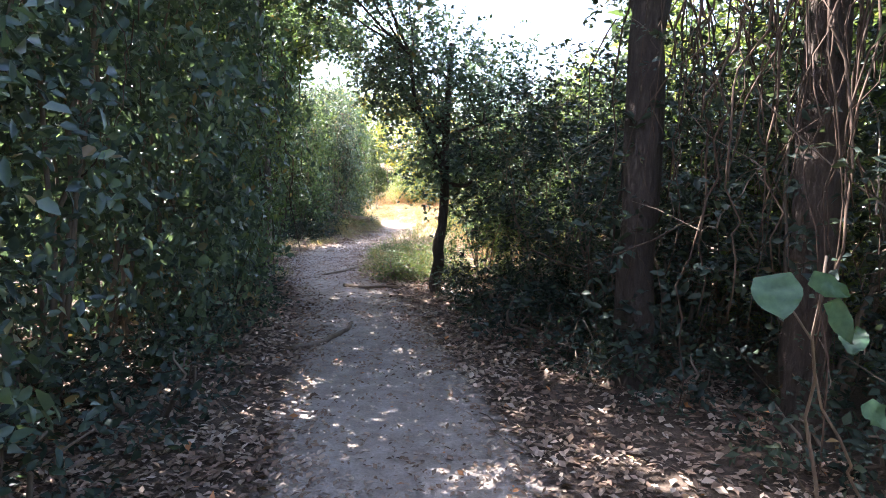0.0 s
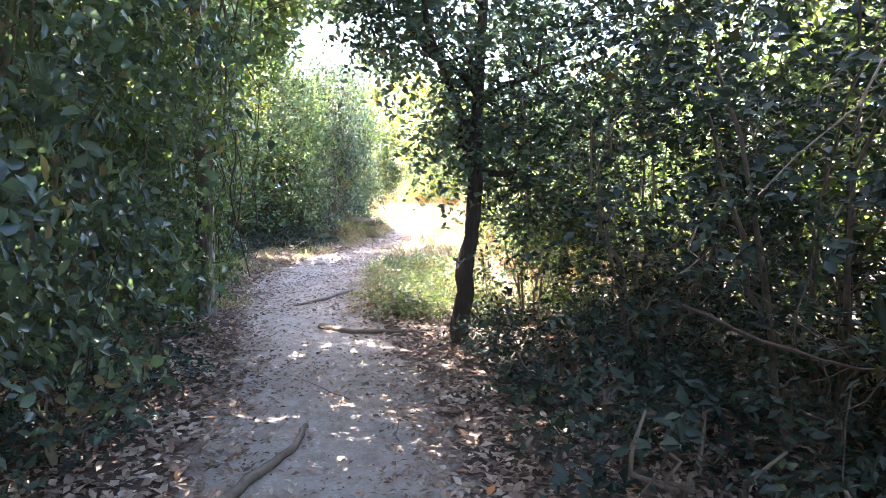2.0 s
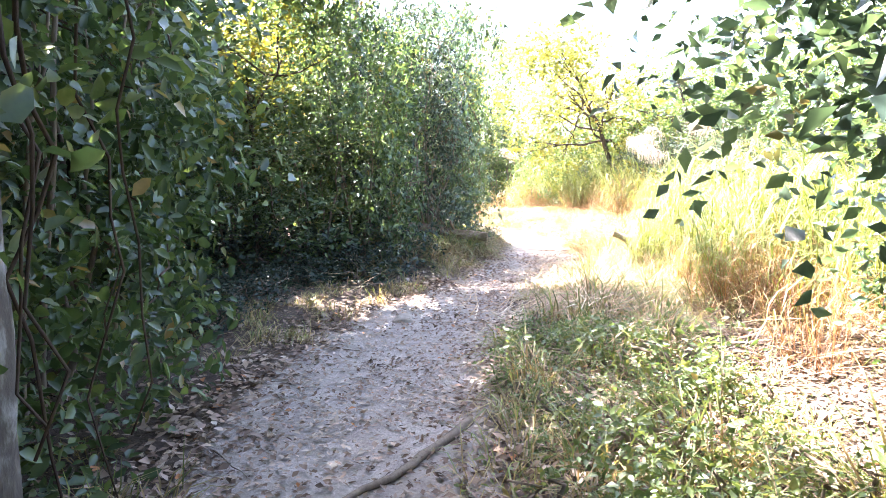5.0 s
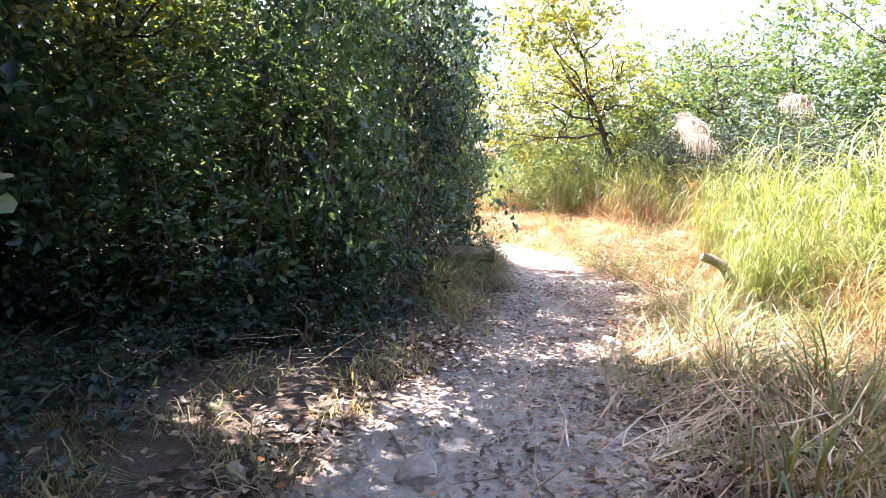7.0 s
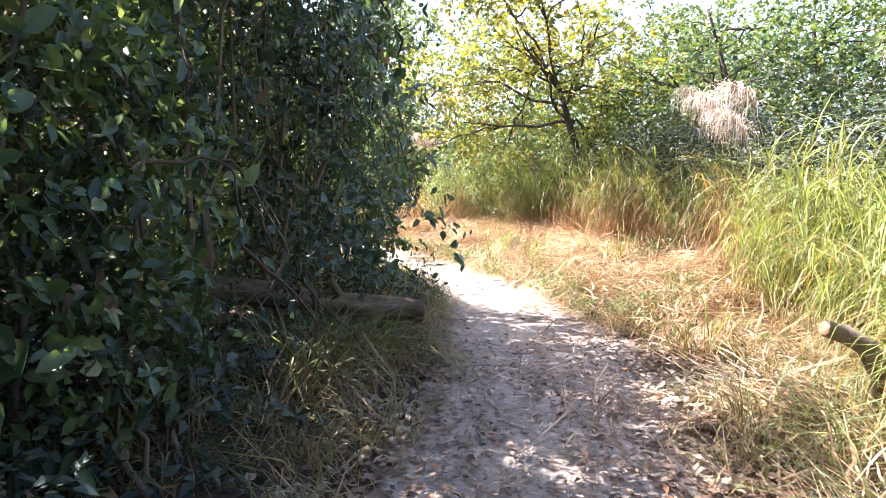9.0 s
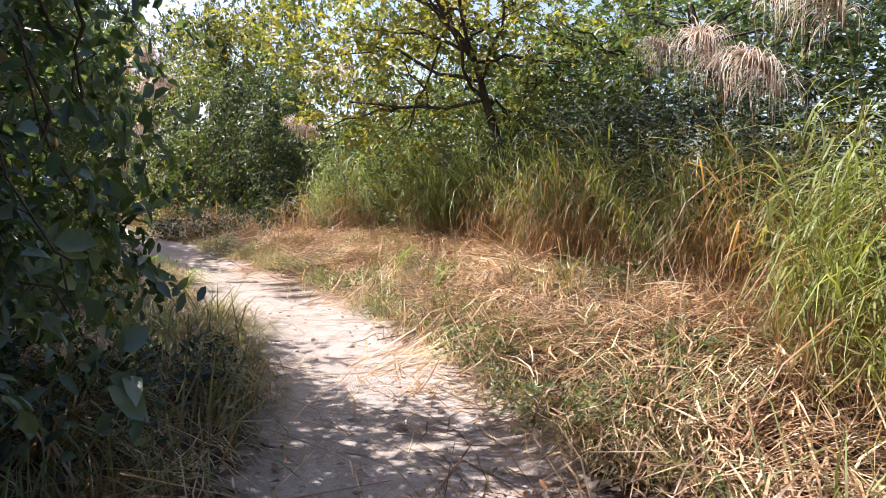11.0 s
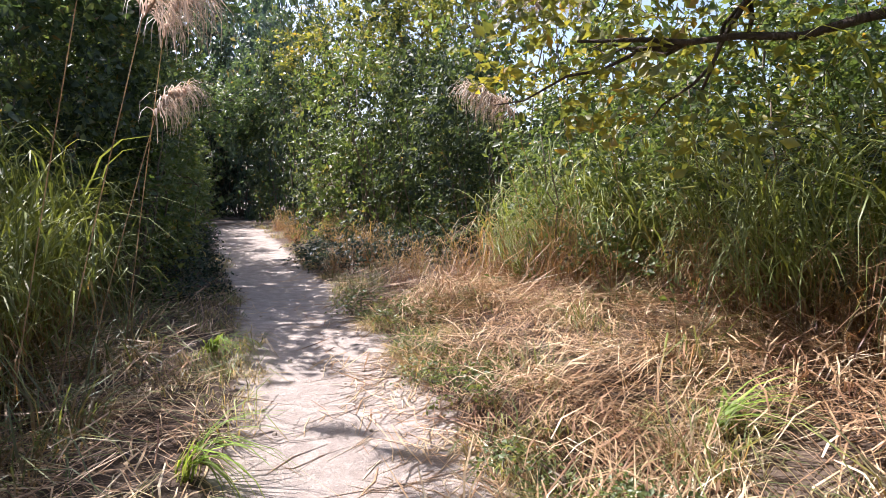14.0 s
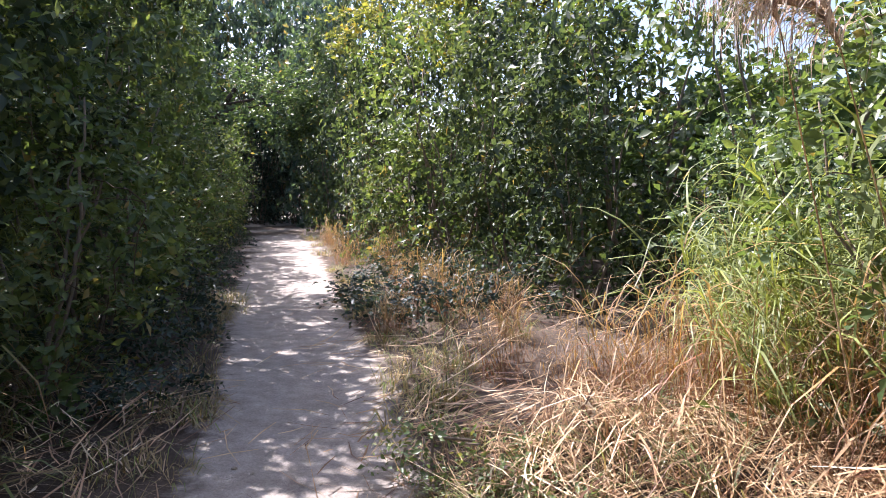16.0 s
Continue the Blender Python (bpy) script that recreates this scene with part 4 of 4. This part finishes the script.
    return mesh_from("straw_heap", V, F, M_STRAW)


HEAP = [straw_heap_mesh(400 + k) for k in range(5)]
for x, y in along([(-0.1, 18.6), (0.1, 20.0), (-0.1, 21.6), (-0.6, 23.0), (-1.1, 24.6), (-1.7, 26.2), (-2.6, 28.2), (-3.2, 29.4)], 110, 1.9, rng):
    put_clump(HEAP, "straw_heap", x + 0.1, y, rng.uniform(0.6, 1.2), "heap of cut dry straw on the bank", "straw heaps on the bank", tall=rng.uniform(0.7, 1.6))
for x, y in along([(-2.2, 20.0), (-2.4, 21.6), (-2.9, 23.2), (-3.5, 24.9), (-4.2, 26.4)][::-1], 26, 0.8, rng):
    put_clump(HEAP, "straw_heap", x, y, rng.uniform(0.5, 0.9), "heap of dry straw by the trail", "straw heaps by the trail", tall=0.8)


# green and dry tufts standing in the straw
for x, y in along([(0.1, 19.6), (-0.1, 21.6), (-0.6, 23.0), (-1.1, 24.6), (-1.7, 26.2), (-2.6, 28.2), (-3.2, 29.4)], 90, 1.6, rng):
    put_clump(LOWG if rng.random() < 0.65 else MIDG, "grass_tuft", x, y, rng.uniform(0.45, 0.85), "small green and dry grass tuft in straw", "grass tufts in the straw")


# ---- stones ----
def stone_mesh(sx, sy, sz, seed):
    r = np.random.default_rng(seed)
    bm = bmesh.new()
    for p in unit(r.normal(0, 1, (22, 3))) * r.uniform(0.42, 0.55, (22, 1)):
        bm.verts.new((p[0] * sx, p[1] * sy, p[2] * sz))
    hull = bmesh.ops.convex_hull(bm, input=list(bm.verts))
    bmesh.ops.delete(bm, geom=[g for g in hull["geom_interior"] if isinstance(g, bmesh.types.BMVert)], context="VERTS")
    bmesh.ops.bevel(bm, geom=list(bm.edges), offset=min(sx, sy, sz) * 0.04, segments=1, affect="EDGES")
    me = bpy.data.meshes.new("stone")
    bm.to_mesh(me)
    me.materials.append(M_STONE)
    return me


def put_stone(x, y, sx, sy, sz, label, seed, group="stones on the trail"):
    ob = new("stone", stone_mesh(sx, sy, sz, seed))
    ob.matrix_basis = pose(x, y, float(gz(x, y)) - sz * 0.1, rng.uniform(-8, 8), rng.uniform(-8, 8), rng.uniform(0, 360))
    tagged(ob, label, "stone", group)


put_stone(-0.51, 18.39, 0.26, 0.17, 0.1, "flat pale stone lying at the trail edge", 1)
put_stone(-2.38, 14.17, 0.3, 0.24, 0.22, "angular grey rock half sunk in the trail", 2)
put_stone(-3.15, 14.02, 0.14, 0.13, 0.14, "small round pale stone in grass", 3)
put_stone(-1.13, 16.3, 0.13, 0.09, 0.05, "small flat pale stone among fallen leaves", 4)
put_stone(-0.39, 18.9, 0.16, 0.11, 0.06, "small flat pale stone among fallen leaves", 5)
put_stone(-1.1, 23.05, 0.22, 0.16, 0.12, "pale stone at the trail edge", 6)
put_stone(-1.4, 22.5, 0.16, 0.13, 0.1, "pale stone at the trail edge", 7)
put_stone(-2.13, 27.2, 0.16, 0.14, 0.14, "pale blocky stone in straw", 8)
put_stone(-1.22, 18.4, 0.3, 0.22, 0.07, "flat stone worn level with the trail", 9)
put_stone(-1.6, 17.6, 0.24, 0.18, 0.06, "flat stone worn level with the trail", 10)
put_stone(-1.0, 19.4, 0.28, 0.2, 0.07, "flat stone worn level with the trail", 11)
PEBBLE = [stone_mesh(1, 1, 0.7, 60 + k) for k in range(4)]
for k in range(150):
    y = rng.uniform(9, 29)
    l, r_ = np.interp(y, TY, TL), np.interp(y, TY, TR)
    x = rng.uniform(l - 0.1, r_ + 0.2)
    ob = new("pebble", PEBBLE[k % 4])
    z = rng.uniform(0.018, 0.05)
    ob.matrix_basis = pose(x, y, float(gz(x, y)) + z * 0.1, 0, 0, rng.uniform(0, 360)) @ Matrix.Scale(z, 4)
    tagged(ob, "small pale pebble trodden into the trail", "stone", "pebbles on the trail")


# ---- a dropped bottle ----
def plastic_bottle(x, y, turn):
    m, nt, b = mat("clear_plastic", 0.25, 0.5)
    b.inputs["Base Color"].default_value = (0.75, 0.8, 0.84, 1)
    b.inputs["Transmission Weight"].default_value = 0.55
    bump(nt, b, noise_tex(nt, 40, 3), 0.5, 0.006)
    lab = solid_mat("bottle_label", [(0.35, (0.4, 0.56, 0.7)), (0.7, (0.62, 0.74, 0.82))], 30, 0.45, 0.2)
    cap = solid_mat("bottle_cap", [(0.3, (0.6, 0.66, 0.7)), (0.7, (0.7, 0.75, 0.78))], 30, 0.4, 0.1)
    top = new("plastic_bottle")
    top.matrix_basis = pose(x, y, float(gz(x, y)) + 0.034, 0, 4, turn)
    prof = [(-0.085, 0.012), (-0.082, 0.03), (-0.06, 0.032), (-0.03, 0.029), (0.0, 0.032), (0.03, 0.031), (0.055, 0.026), (0.075, 0.014), (0.09, 0.012)]
    part("body", tube_mesh("body", [(a, 0, 0) for a, _ in prof], [c for _, c in prof], m, 16, 0.08), top)
    part("label", tube_mesh("label", [(-0.045, 0, 0), (-0.015, 0, 0), (0.02, 0, 0)], [0.0335, 0.033, 0.0345], lab, 16, 0.03), top, "pale blue wrapped label")
    part("cap", tube_mesh("cap", [(0.088, 0, 0), (0.102, 0, 0)], [0.0145, 0.014], cap, 14, 0.02), top)
    tagged(top, "crushed clear plastic bottle with pale blue label on the trail", "bottle")


plastic_bottle(-1.11, 16.45, -50)


# ---- fallen wood ----
def stick(name, points, r0, r1, material, label, category, sides=7):
    top = new(name, tube_mesh(name, points, np.linspace(r0, r1, len(points)), material, sides, 0.2))
    return tagged(top, label, category)


log = new("log")
log.location = (-2.02, 19.12, 0.38)
part("trunk", tube_mesh("trunk", [(0, 0, 0), (-0.25, -0.01, 0.02), (-0.6, -0.08, 0.07), (-1.0, -0.14, 0.14), (-1.5, -0.25, 0.2), (-2.1, -0.3, 0.16)],
                        [0.072, 0.08, 0.076, 0.086, 0.088, 0.09], M_LOG, 18, 0.24), log)
part("cut_end", tube_mesh("cut_end", [(-0.004, 0, 0), (0.006, 0, 0)], [0.068, 0.066], M_CUT, 14, 0.05), log, "darker sawn end")
part("branch_stub", tube_mesh("branch_stub", [(-0.55, -0.08, 0.1), (-0.6, -0.14, 0.2), (-0.62, -0.2, 0.3)], [0.03, 0.024, 0.015], M_LOG, 8), log)
tagged(log, "fallen brown log with flaking bark jutting from the bush", "log")
stub = new("cut_branch")
stub.location = (0.0, 17.83, 0.56)
part("trunk", tube_mesh("trunk", [(0, 0, 0), (0.1, -0.01, -0.03), (0.2, -0.02, -0.09), (0.29, -0.03, -0.25), (0.34, -0.03, -0.6)], [0.042, 0.048, 0.05, 0.054, 0.06], M_TWIG, 10), stub)
part("cut_end", tube_mesh("cut_end", [(0.003, 0, -0.002), (-0.005, 0, 0.002)], [0.042, 0.04], M_CUT, 10), stub, "dark sawn end")
tagged(stub, "short sawn branch stump poking out of grass", "branch stump")


def ground_line(pts, n=8, lift=0.02, amount=0.012):
    p = np.concatenate([wander((*a, 0), (*b, 0), n, amount)[:-1] for a, b in zip(pts[:-1], pts[1:])] + [np.array([[*pts[-1], 0]])])
    p[:, 2] = gz(p[:, 0], p[:, 1]) + lift
    return p


stick("fallen_branch", ground_line([(-1.42, 9.45), (-1.03, 9.17), (-0.55, 9.1)]), 0.03, 0.02, M_TWIG, "short dark branch lying across the trail edge", "branch")
stick("fallen_branch", ground_line([(-0.95, 6.8), (-1.0, 6.3), (-1.12, 5.85), (-1.35, 5.55)]), 0.018, 0.036, M_TWIG, "bent grey branch lying on leaf litter", "branch")
stick("fallen_branch", ground_line([(-1.95, 10.5), (-1.66, 10.95), (-1.4, 11.6)]), 0.012, 0.03, M_TWIG, "dark root-like branch on the trail", "branch")
for k in range(46):
    y = rng.uniform(1.5, 24)
    side = rng.random() < 0.5
    e = np.interp(y, TY, TL if side else TR)
    x, q, L = e + rng.normal(0, 0.4), rng.uniform(0, 6.28), rng.uniform(0.2, 0.6)
    stick("twig", ground_line([(x, y), (x + L * math.cos(q), y + L * math.sin(q))], 6, 0.012), 0.005, 0.002, M_TWIG, "thin dry twig lying on the ground", "twig", 5)


# ---- hanging vines ----
def vine_tangle(x, y, z, spread, n, label, seed, drop=(1.2, 3.6)):
    r = np.random.default_rng(seed)
    top = new("vine_tangle")
    top.location = (x, y, z)
    tagged(top, label, "vine")
    for k in range(n):
        a = np.array([*(r.normal(0, spread, 2)), r.uniform(-0.5, 0.3)])
        L = r.uniform(*drop)
        b = a + np.array([*r.normal(0, 0.25, 2), -L])
        b[2] = max(b[2], -z + 0.05)
        part("vine", tube_mesh("vine", wander(a, b, 16, 0.045, r), np.linspace(0.01, 0.004, 16) * r.uniform(0.4, 1.3), M_VINE, 5), top)
    return top


vine_tangle(2.15, 3.2, 3.9, 0.34, 84, "tangle of dry brown vines hanging from a tree", 1)
vine_tangle(1.9, 4.6, 3.6, 0.4, 26, "thin dry vines hanging among shrubs", 2)
vine_tangle(-2.25, 3.0, 3.6, 0.3, 16, "thin dry vines hanging from the hedge", 3, (0.6, 1.8))
vine_tangle(-2.45, 9.4, 3.4, 0.2, 16, "thin vines wrapping a pale trunk", 4, (2.0, 3.4))
vine_tangle(-2.75, 19.7, 2.6, 0.16, 22, "thin vines and grass hanging from the bush", 5, (0.8, 2.2))


def hanging_branch(pts, label):
    top = new("bare_branch")
    top.location = pts[0]
    p0 = np.array(pts[0])
    q = np.concatenate([wander(np.array(a) - p0, np.array(b) - p0, 6, 0.015)[:-1] for a, b in zip(pts[:-1], pts[1:])] + [np.array([np.array(pts[-1]) - p0])])
    part("branch", tube_mesh("branch", q, np.linspace(0.01, 0.0035, len(q)), M_VINE, 6), top)
    for k in (len(q) // 2, len(q) - 3):
        part("side_twig", tube_mesh("side_twig", wander(q[k], q[k] + np.array([0.12, -0.05, -0.3]), 6, 0.02), np.linspace(0.005, 0.002, 6), M_VINE, 5), top)
    tagged(top, label, "branch")


hanging_branch([(1.62, 3.75, 3.2), (1.54, 3.77, 2.77), (1.5, 3.88, 2.34), (1.37, 4.07, 2.05)], "pale bare forked branch hanging over the trail")
hanging_branch([(2.0, 4.3, 1.4), (1.5, 4.4, 1.15), (1.1, 4.5, 0.95)], "thin pale bare branch arching from shrubs")


# ---- a climber with large round leaves ----
def big_leaf(w, l, seed):
    r = np.random.default_rng(seed)
    bm = bmesh.new()
    rows = []
    for i in range(9):
        t = i / 8
        hw = w * 0.5 * math.sin(math.pi * min(1, t ** 0.75 * 0.98 + 0.02)) ** 0.8
        rows.append([bm.verts.new((hw * k, l * t - (0.12 * l if abs(k) > 0.6 and i == 1 else 0), -0.1 * l * t * t + 0.05 * w * abs(k) + 0.006 * r.normal())) for k in (-1, -0.5, 0, 0.5, 1)])
    for a, b in zip(rows, rows[1:]):
        for k in range(4):
            bm.faces.new((a[k], a[k + 1], b[k + 1], b[k]))
    me = bpy.data.meshes.new("leaf")
    bm.to_mesh(me)
    for p in me.polygons:
        p.use_smooth = True
    me.materials.append(M_BIGLEAF)
    return me


M_BIGLEAF = leaf_mat("round_leaf", [(0, (0.05, 0.11, 0.05)), (0.5, (0.07, 0.14, 0.05)), (1, (0.16, 0.24, 0.05))], 0.4, 0.4, 0.5, 40)
climber = new("climber")
climber.location = (1.35, 1.75, 0.0)
tagged(climber, "climbing plant with large round green leaves", "plant")
part("stem", tube_mesh("stem", wander((0.3, 0.2, 0), (-0.2, -0.2, 1.42), 12, 0.03), np.linspace(0.009, 0.004, 12), M_TWIG, 6), climber)
part("stem", tube_mesh("stem", wander((0.3, 0.2, 0.4), (-0.35, -0.2, 1.36), 10, 0.02), np.linspace(0.006, 0.003, 10), M_TWIG, 6), climber)
for k, (p, w, l, rot) in enumerate((((-0.36, -0.2, 1.36), 0.2, 0.19, (-62, 10, 170)), ((-0.27, -0.24, 1.36), 0.09, 0.17, (-50, 60, 205)), ((-0.23, -0.28, 1.3), 0.09, 0.19, (-75, 25, 185)),
                                    ((-0.1, -0.2, 1.2), 0.11, 0.13, (-40, 0, 150)), ((0.1, 0.0, 0.9), 0.12, 0.14, (-50, 20, 200)), ((0.0, -0.1, 0.55), 0.1, 0.12, (-30, -20, 120)))):
    lf = part("leaf", big_leaf(w * 0.72, l * 0.72, k), climber)
    lf.matrix_basis = pose(*p, *rot)
# dead leaves caught in the bushes
for k, p in enumerate(((-3.15, 17.05, 0.95), (-3.12, 17.07, 0.85), (-3.2, 17.0, 0.9), (-2.95, 17.6, 0.95))):
    ob = new("dead_leaf", big_leaf(0.05, 0.11, 20 + k))
    ob.data.materials.clear()
    ob.data.materials.append(M_LITTER)
    ob.matrix_basis = pose(*p, -80, rng.uniform(-30, 30), rng.uniform(120, 240))
    tagged(ob, "large curled dead leaf caught in the bush", "leaf", "dead leaves in the bush")


# ---- reed plumes ----
def plume(x, y, z, size, lean, label, seed, hairs=200):
    r = np.random.default_rng(seed)
    g = float(gz(x, y))
    top = new("reed_plume")
    top.location = (x, y, g)
    tagged(top, label, "reed plume", "reed plumes above the grass")
    h = z - g
    c, s = math.cos(lean), math.sin(lean)
    pts = [(-0.5 * c, -0.5 * s, 0), (-0.2 * c, -0.2 * s, h * 0.55), (0.06 * c, 0.06 * s, h), (0.06 * c + size * 0.25 * c, 0.06 * s + size * 0.25 * s, h + size * 0.35), (0.06 * c + size * 0.6 * c, 0.06 * s + size * 0.6 * s, h + size * 0.4)]
    part("stalk", tube_mesh("stalk", pts, [0.0035, 0.0035, 0.003, 0.0025, 0.002], M_STRAW, 5, 0.05), top)
    t = r.random(hairs)
    base = np.array([np.interp(t, [0, 0.5, 1], [p[i] for p in pts[2:]]) for i in range(3)]).T
    V, F = blades(r, base, lean + r.normal(0, 0.8, hairs), size * r.uniform(0.35, 0.75, hairs), np.full(hairs, 0.007), r.uniform(1.6, 3.2, hairs), 4)
    part("plume", mesh_from("plume", V, F, M_PLUME), top)


PALE, PINK = "drooping pale feathery reed plume on a stalk", "drooping pinkish feathery reed plume on a stalk"
for k, (x, y, z, sz, ln, lb) in enumerate(((-2.06, 28.65, 2.12, 0.4, 3.6, PALE), (-1.86, 28.6, 2.02, 0.4, 3.4, PALE), (-1.6, 28.8, 3.0, 0.45, 3.2, PALE), (-1.2, 28.9, 3.1, 0.4, 2.8, PALE),
                                           (-4.3, 26.5, 1.85, 0.35, 0.2, PINK), (-4.2, 26.5, 2.35, 0.5, -0.3, PINK), (-4.0, 25.5, 2.5, 0.45, 0.1, PINK), (-3.9, 25.8, 2.3, 0.4, 0.5, PINK),
                                           (1.3, 21.3, 1.75, 0.45, 3.3, PALE), (1.25, 21.9, 2.0, 0.45, 3.6, PALE), (0.9, 20.3, 1.9, 0.4, 3.2, PALE), (1.8, 19.4, 2.1, 0.4, 3.0, PALE), (1.6, 23.2, 2.3, 0.4, 3.4, PALE))):
    plume(x, y, z, sz, ln, lb, 300 + k)

# bent bright-green grass tufts and weeds at the trail
def bent_tuft(x, y, label, seed, toward):
    r = np.random.default_rng(seed)
    n = 34
    base = np.stack([r.normal(0, 0.03, n), r.normal(0, 0.03, n), np.full(n, -0.02)], 1)
    V, F = blades(r, base, toward + r.normal(0, 0.5, n), r.uniform(0.3, 0.62, n), r.uniform(0.008, 0.016, n), r.uniform(1.0, 2.3, n), 5)
    ob = new("grass_tuft", mesh_from("grass_tuft", V, F, M_FRESH))
    ob.location = (x, y, float(gz(x, y)))
    tagged(ob, label, "grass")


M_FRESH = grass_mat("fresh_grass_blade", (0.2, 0.26, 0.07), (0.2, 0.32, 0.06), 0.3, 0.3, 0.45)
bent_tuft(-4.3, 27.2, "fresh bright-green grass tuft bending over the trail", 1, -0.2)
bent_tuft(-3.3, 25.2, "fresh green grass tuft bending over the trail", 2, 0.0)
bent_tuft(-0.5, 24.2, "fresh green grass laid flat on straw", 3, 0.6)
bent_tuft(-0.8, 25.6, "fresh green grass laid flat on straw", 4, 0.3)
for _ in range(60):
    y = rng.uniform(20, 29.5)
    put_shrub("herb", float(np.interp(y, TY, TR)) + abs(rng.normal(0.15, 0.3)), y, rng.uniform(0.4, 0.9), sink=0.02, group="weeds at the trail edge")
for _ in range(64):
    y = rng.uniform(9.8, 13.8)
    put_shrub("herb", float(np.interp(y, TY, TR)) + rng.uniform(0.15, 1.5), y, rng.uniform(0.5, 1.5), sink=0.02, group="weeds among the grass tufts")
for x, y in ((0.58, 21.0), (1.0, 22.6), (0.9, 23.8)):
    put_shrub("herb", x, y, 1.0, sink=0.02, label="bright-green broad weed in straw")

# grass at the foot of the big bush
for x, y in along([(-3.6, 16.1), (-3.0, 17.0), (-2.45, 18.2), (-2.1, 19.6), (-2.0, 21.0), (-2.2, 22.4), (-2.8, 23.4)][::-1], 44, 0.6, rng):
    put_clump(MIDG, "grass_tuft", x + 0.05, y, rng.uniform(0.5, 0.95), "shaded green grass tuft at the foot of the bush", "grass tufts by the bush")
# shaded scrub right of the far trail
for _ in range(16):
    y = rng.uniform(31, 40)
    e = float(np.interp(y, TY, TR))
    put_shrub("low", e + rng.uniform(0.5, 2.6), y, rng.uniform(0.6, 1.2), rng.uniform(0.7, 1.2), group="undergrowth by the far trail", label="low leafy undergrowth beside the far trail")
for _ in range(46):
    y = rng.uniform(29.8, 42)
    e = float(np.interp(y, TY, TR))
    put_clump(DRYTALL if rng.random() < 0.5 else MIDG, "grass_tuft", e + rng.uniform(0.2, 2.4), y, rng.uniform(0.35, 0.7), "dry brown and green grass in the shade", "grass by the far trail")
for _ in range(46):
    y = rng.uniform(13.4, 19.5)
    put_clump(MIDG if rng.random() < 0.7 else LOWG, "grass_tuft", float(np.interp(y, TY, TR)) + rng.uniform(0.25, 1.7), y, rng.uniform(0.5, 0.95), "dry and green grass leaning over the trail edge", "grass at the sunny edge")
hanging_branch([(-2.42, 9.5, 0.62), (-2.7, 9.25, 0.57), (-3.1, 8.95, 0.56)], "thin pale bare twig crossing a trunk")
hanging_branch([(0.95, 5.9, 0.95), (1.4, 5.6, 0.8), (1.9, 5.2, 0.85)], "thin pale bare branch arching from shrubs")
hanging_branch([(-2.75, 17.4, 1.0), (-2.6, 17.7, 0.75), (-2.45, 18.0, 0.45)], "thin dry branch sticking out of the bush")
hanging_branch([(-3.0, 17.0, 1.3), (-2.8, 17.3, 1.35), (-2.6, 17.5, 1.2)], "thin dry branch sticking out of the bush")
hanging_branch([(-2.9, 18.2, 0.9), (-2.6, 18.3, 0.6), (-2.35, 18.35, 0.3)], "thin dry branch sticking out of the bush")

# thicker cover under and behind the big bush; dark low leaves imitate shade
for y, x, s, k in ((18.2, -7.5, 1.2, 1.1), (17.5, -8.8, 1.2, 1.1), (19.8, -7.2, 1.2, 1.1), (19.5, -9.6, 1.3, 1.1), (15.6, -9.0, 1.3, 1.0)):
    put_shrub("back", x, y, s, k, group="shrubs in the bend")
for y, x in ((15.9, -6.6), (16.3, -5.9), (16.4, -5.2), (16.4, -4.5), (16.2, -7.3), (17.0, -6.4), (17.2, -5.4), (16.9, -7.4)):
    put_shrub("low", x, y, rng.uniform(0.9, 1.3), label="low leafy undergrowth, darkened to fill the shaded hollow", group="undergrowth in the hollow")
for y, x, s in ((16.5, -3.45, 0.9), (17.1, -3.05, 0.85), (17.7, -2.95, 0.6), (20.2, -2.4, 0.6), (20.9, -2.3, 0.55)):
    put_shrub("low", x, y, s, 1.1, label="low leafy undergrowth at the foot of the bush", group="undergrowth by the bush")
for _ in range(12):
    y = rng.uniform(12.2, 16.4)
    x = float(np.interp(y, TY, TL)) - rng.uniform(0.15, 2.4)
    put_clump(LOWG if rng.random() < 0.8 else MIDG, "grass_tuft", x, y, rng.uniform(0.5, 0.85), "shaded green grass tuft before the dark hollow", "grass tufts by the hollow")
# dark-leaved plants added over bright ground, standing in for the hollow's shade
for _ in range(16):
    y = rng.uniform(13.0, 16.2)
    put_shrub("low", float(np.interp(y, TY, TL)) - rng.uniform(0.9, 2.6), y, rng.uniform(0.5, 0.9), 0.8, label="low leafy undergrowth, darkened to fill the shaded hollow", group="undergrowth in the hollow")
for x, y in along([(0.35, 18.2), (0.5, 19.2), (0.75, 20.4), (0.8, 21.2)], 26, 0.9, rng):
    put_clump(TALL if rng.random() < 0.4 else MIDG, "tall_grass", x, y, rng.uniform(0.45, 0.75), "sunlit yellow-green grass beside the straw", "grass at the sunny edge")
# grass round the sawn branch
for x, y, s in ((0.45, 17.55, 0.55), (0.6, 18.0, 0.6), (0.55, 17.2, 0.55), (0.3, 17.5, 0.4), (0.85, 17.7, 0.7)):
    put_clump(TALL, "tall_grass", x, y, s, "sunlit yellow-green grass hiding a sawn branch", "grass at the sunny edge", tall=0.9)
for x, y in ((0.2, 17.45), (0.35, 17.9), (0.15, 18.1), (0.25, 17.1)):
    put_clump(MIDG, "grass_tuft", x, y, 0.8, "sunlit yellow-green grass hiding a sawn branch", "grass at the sunny edge")
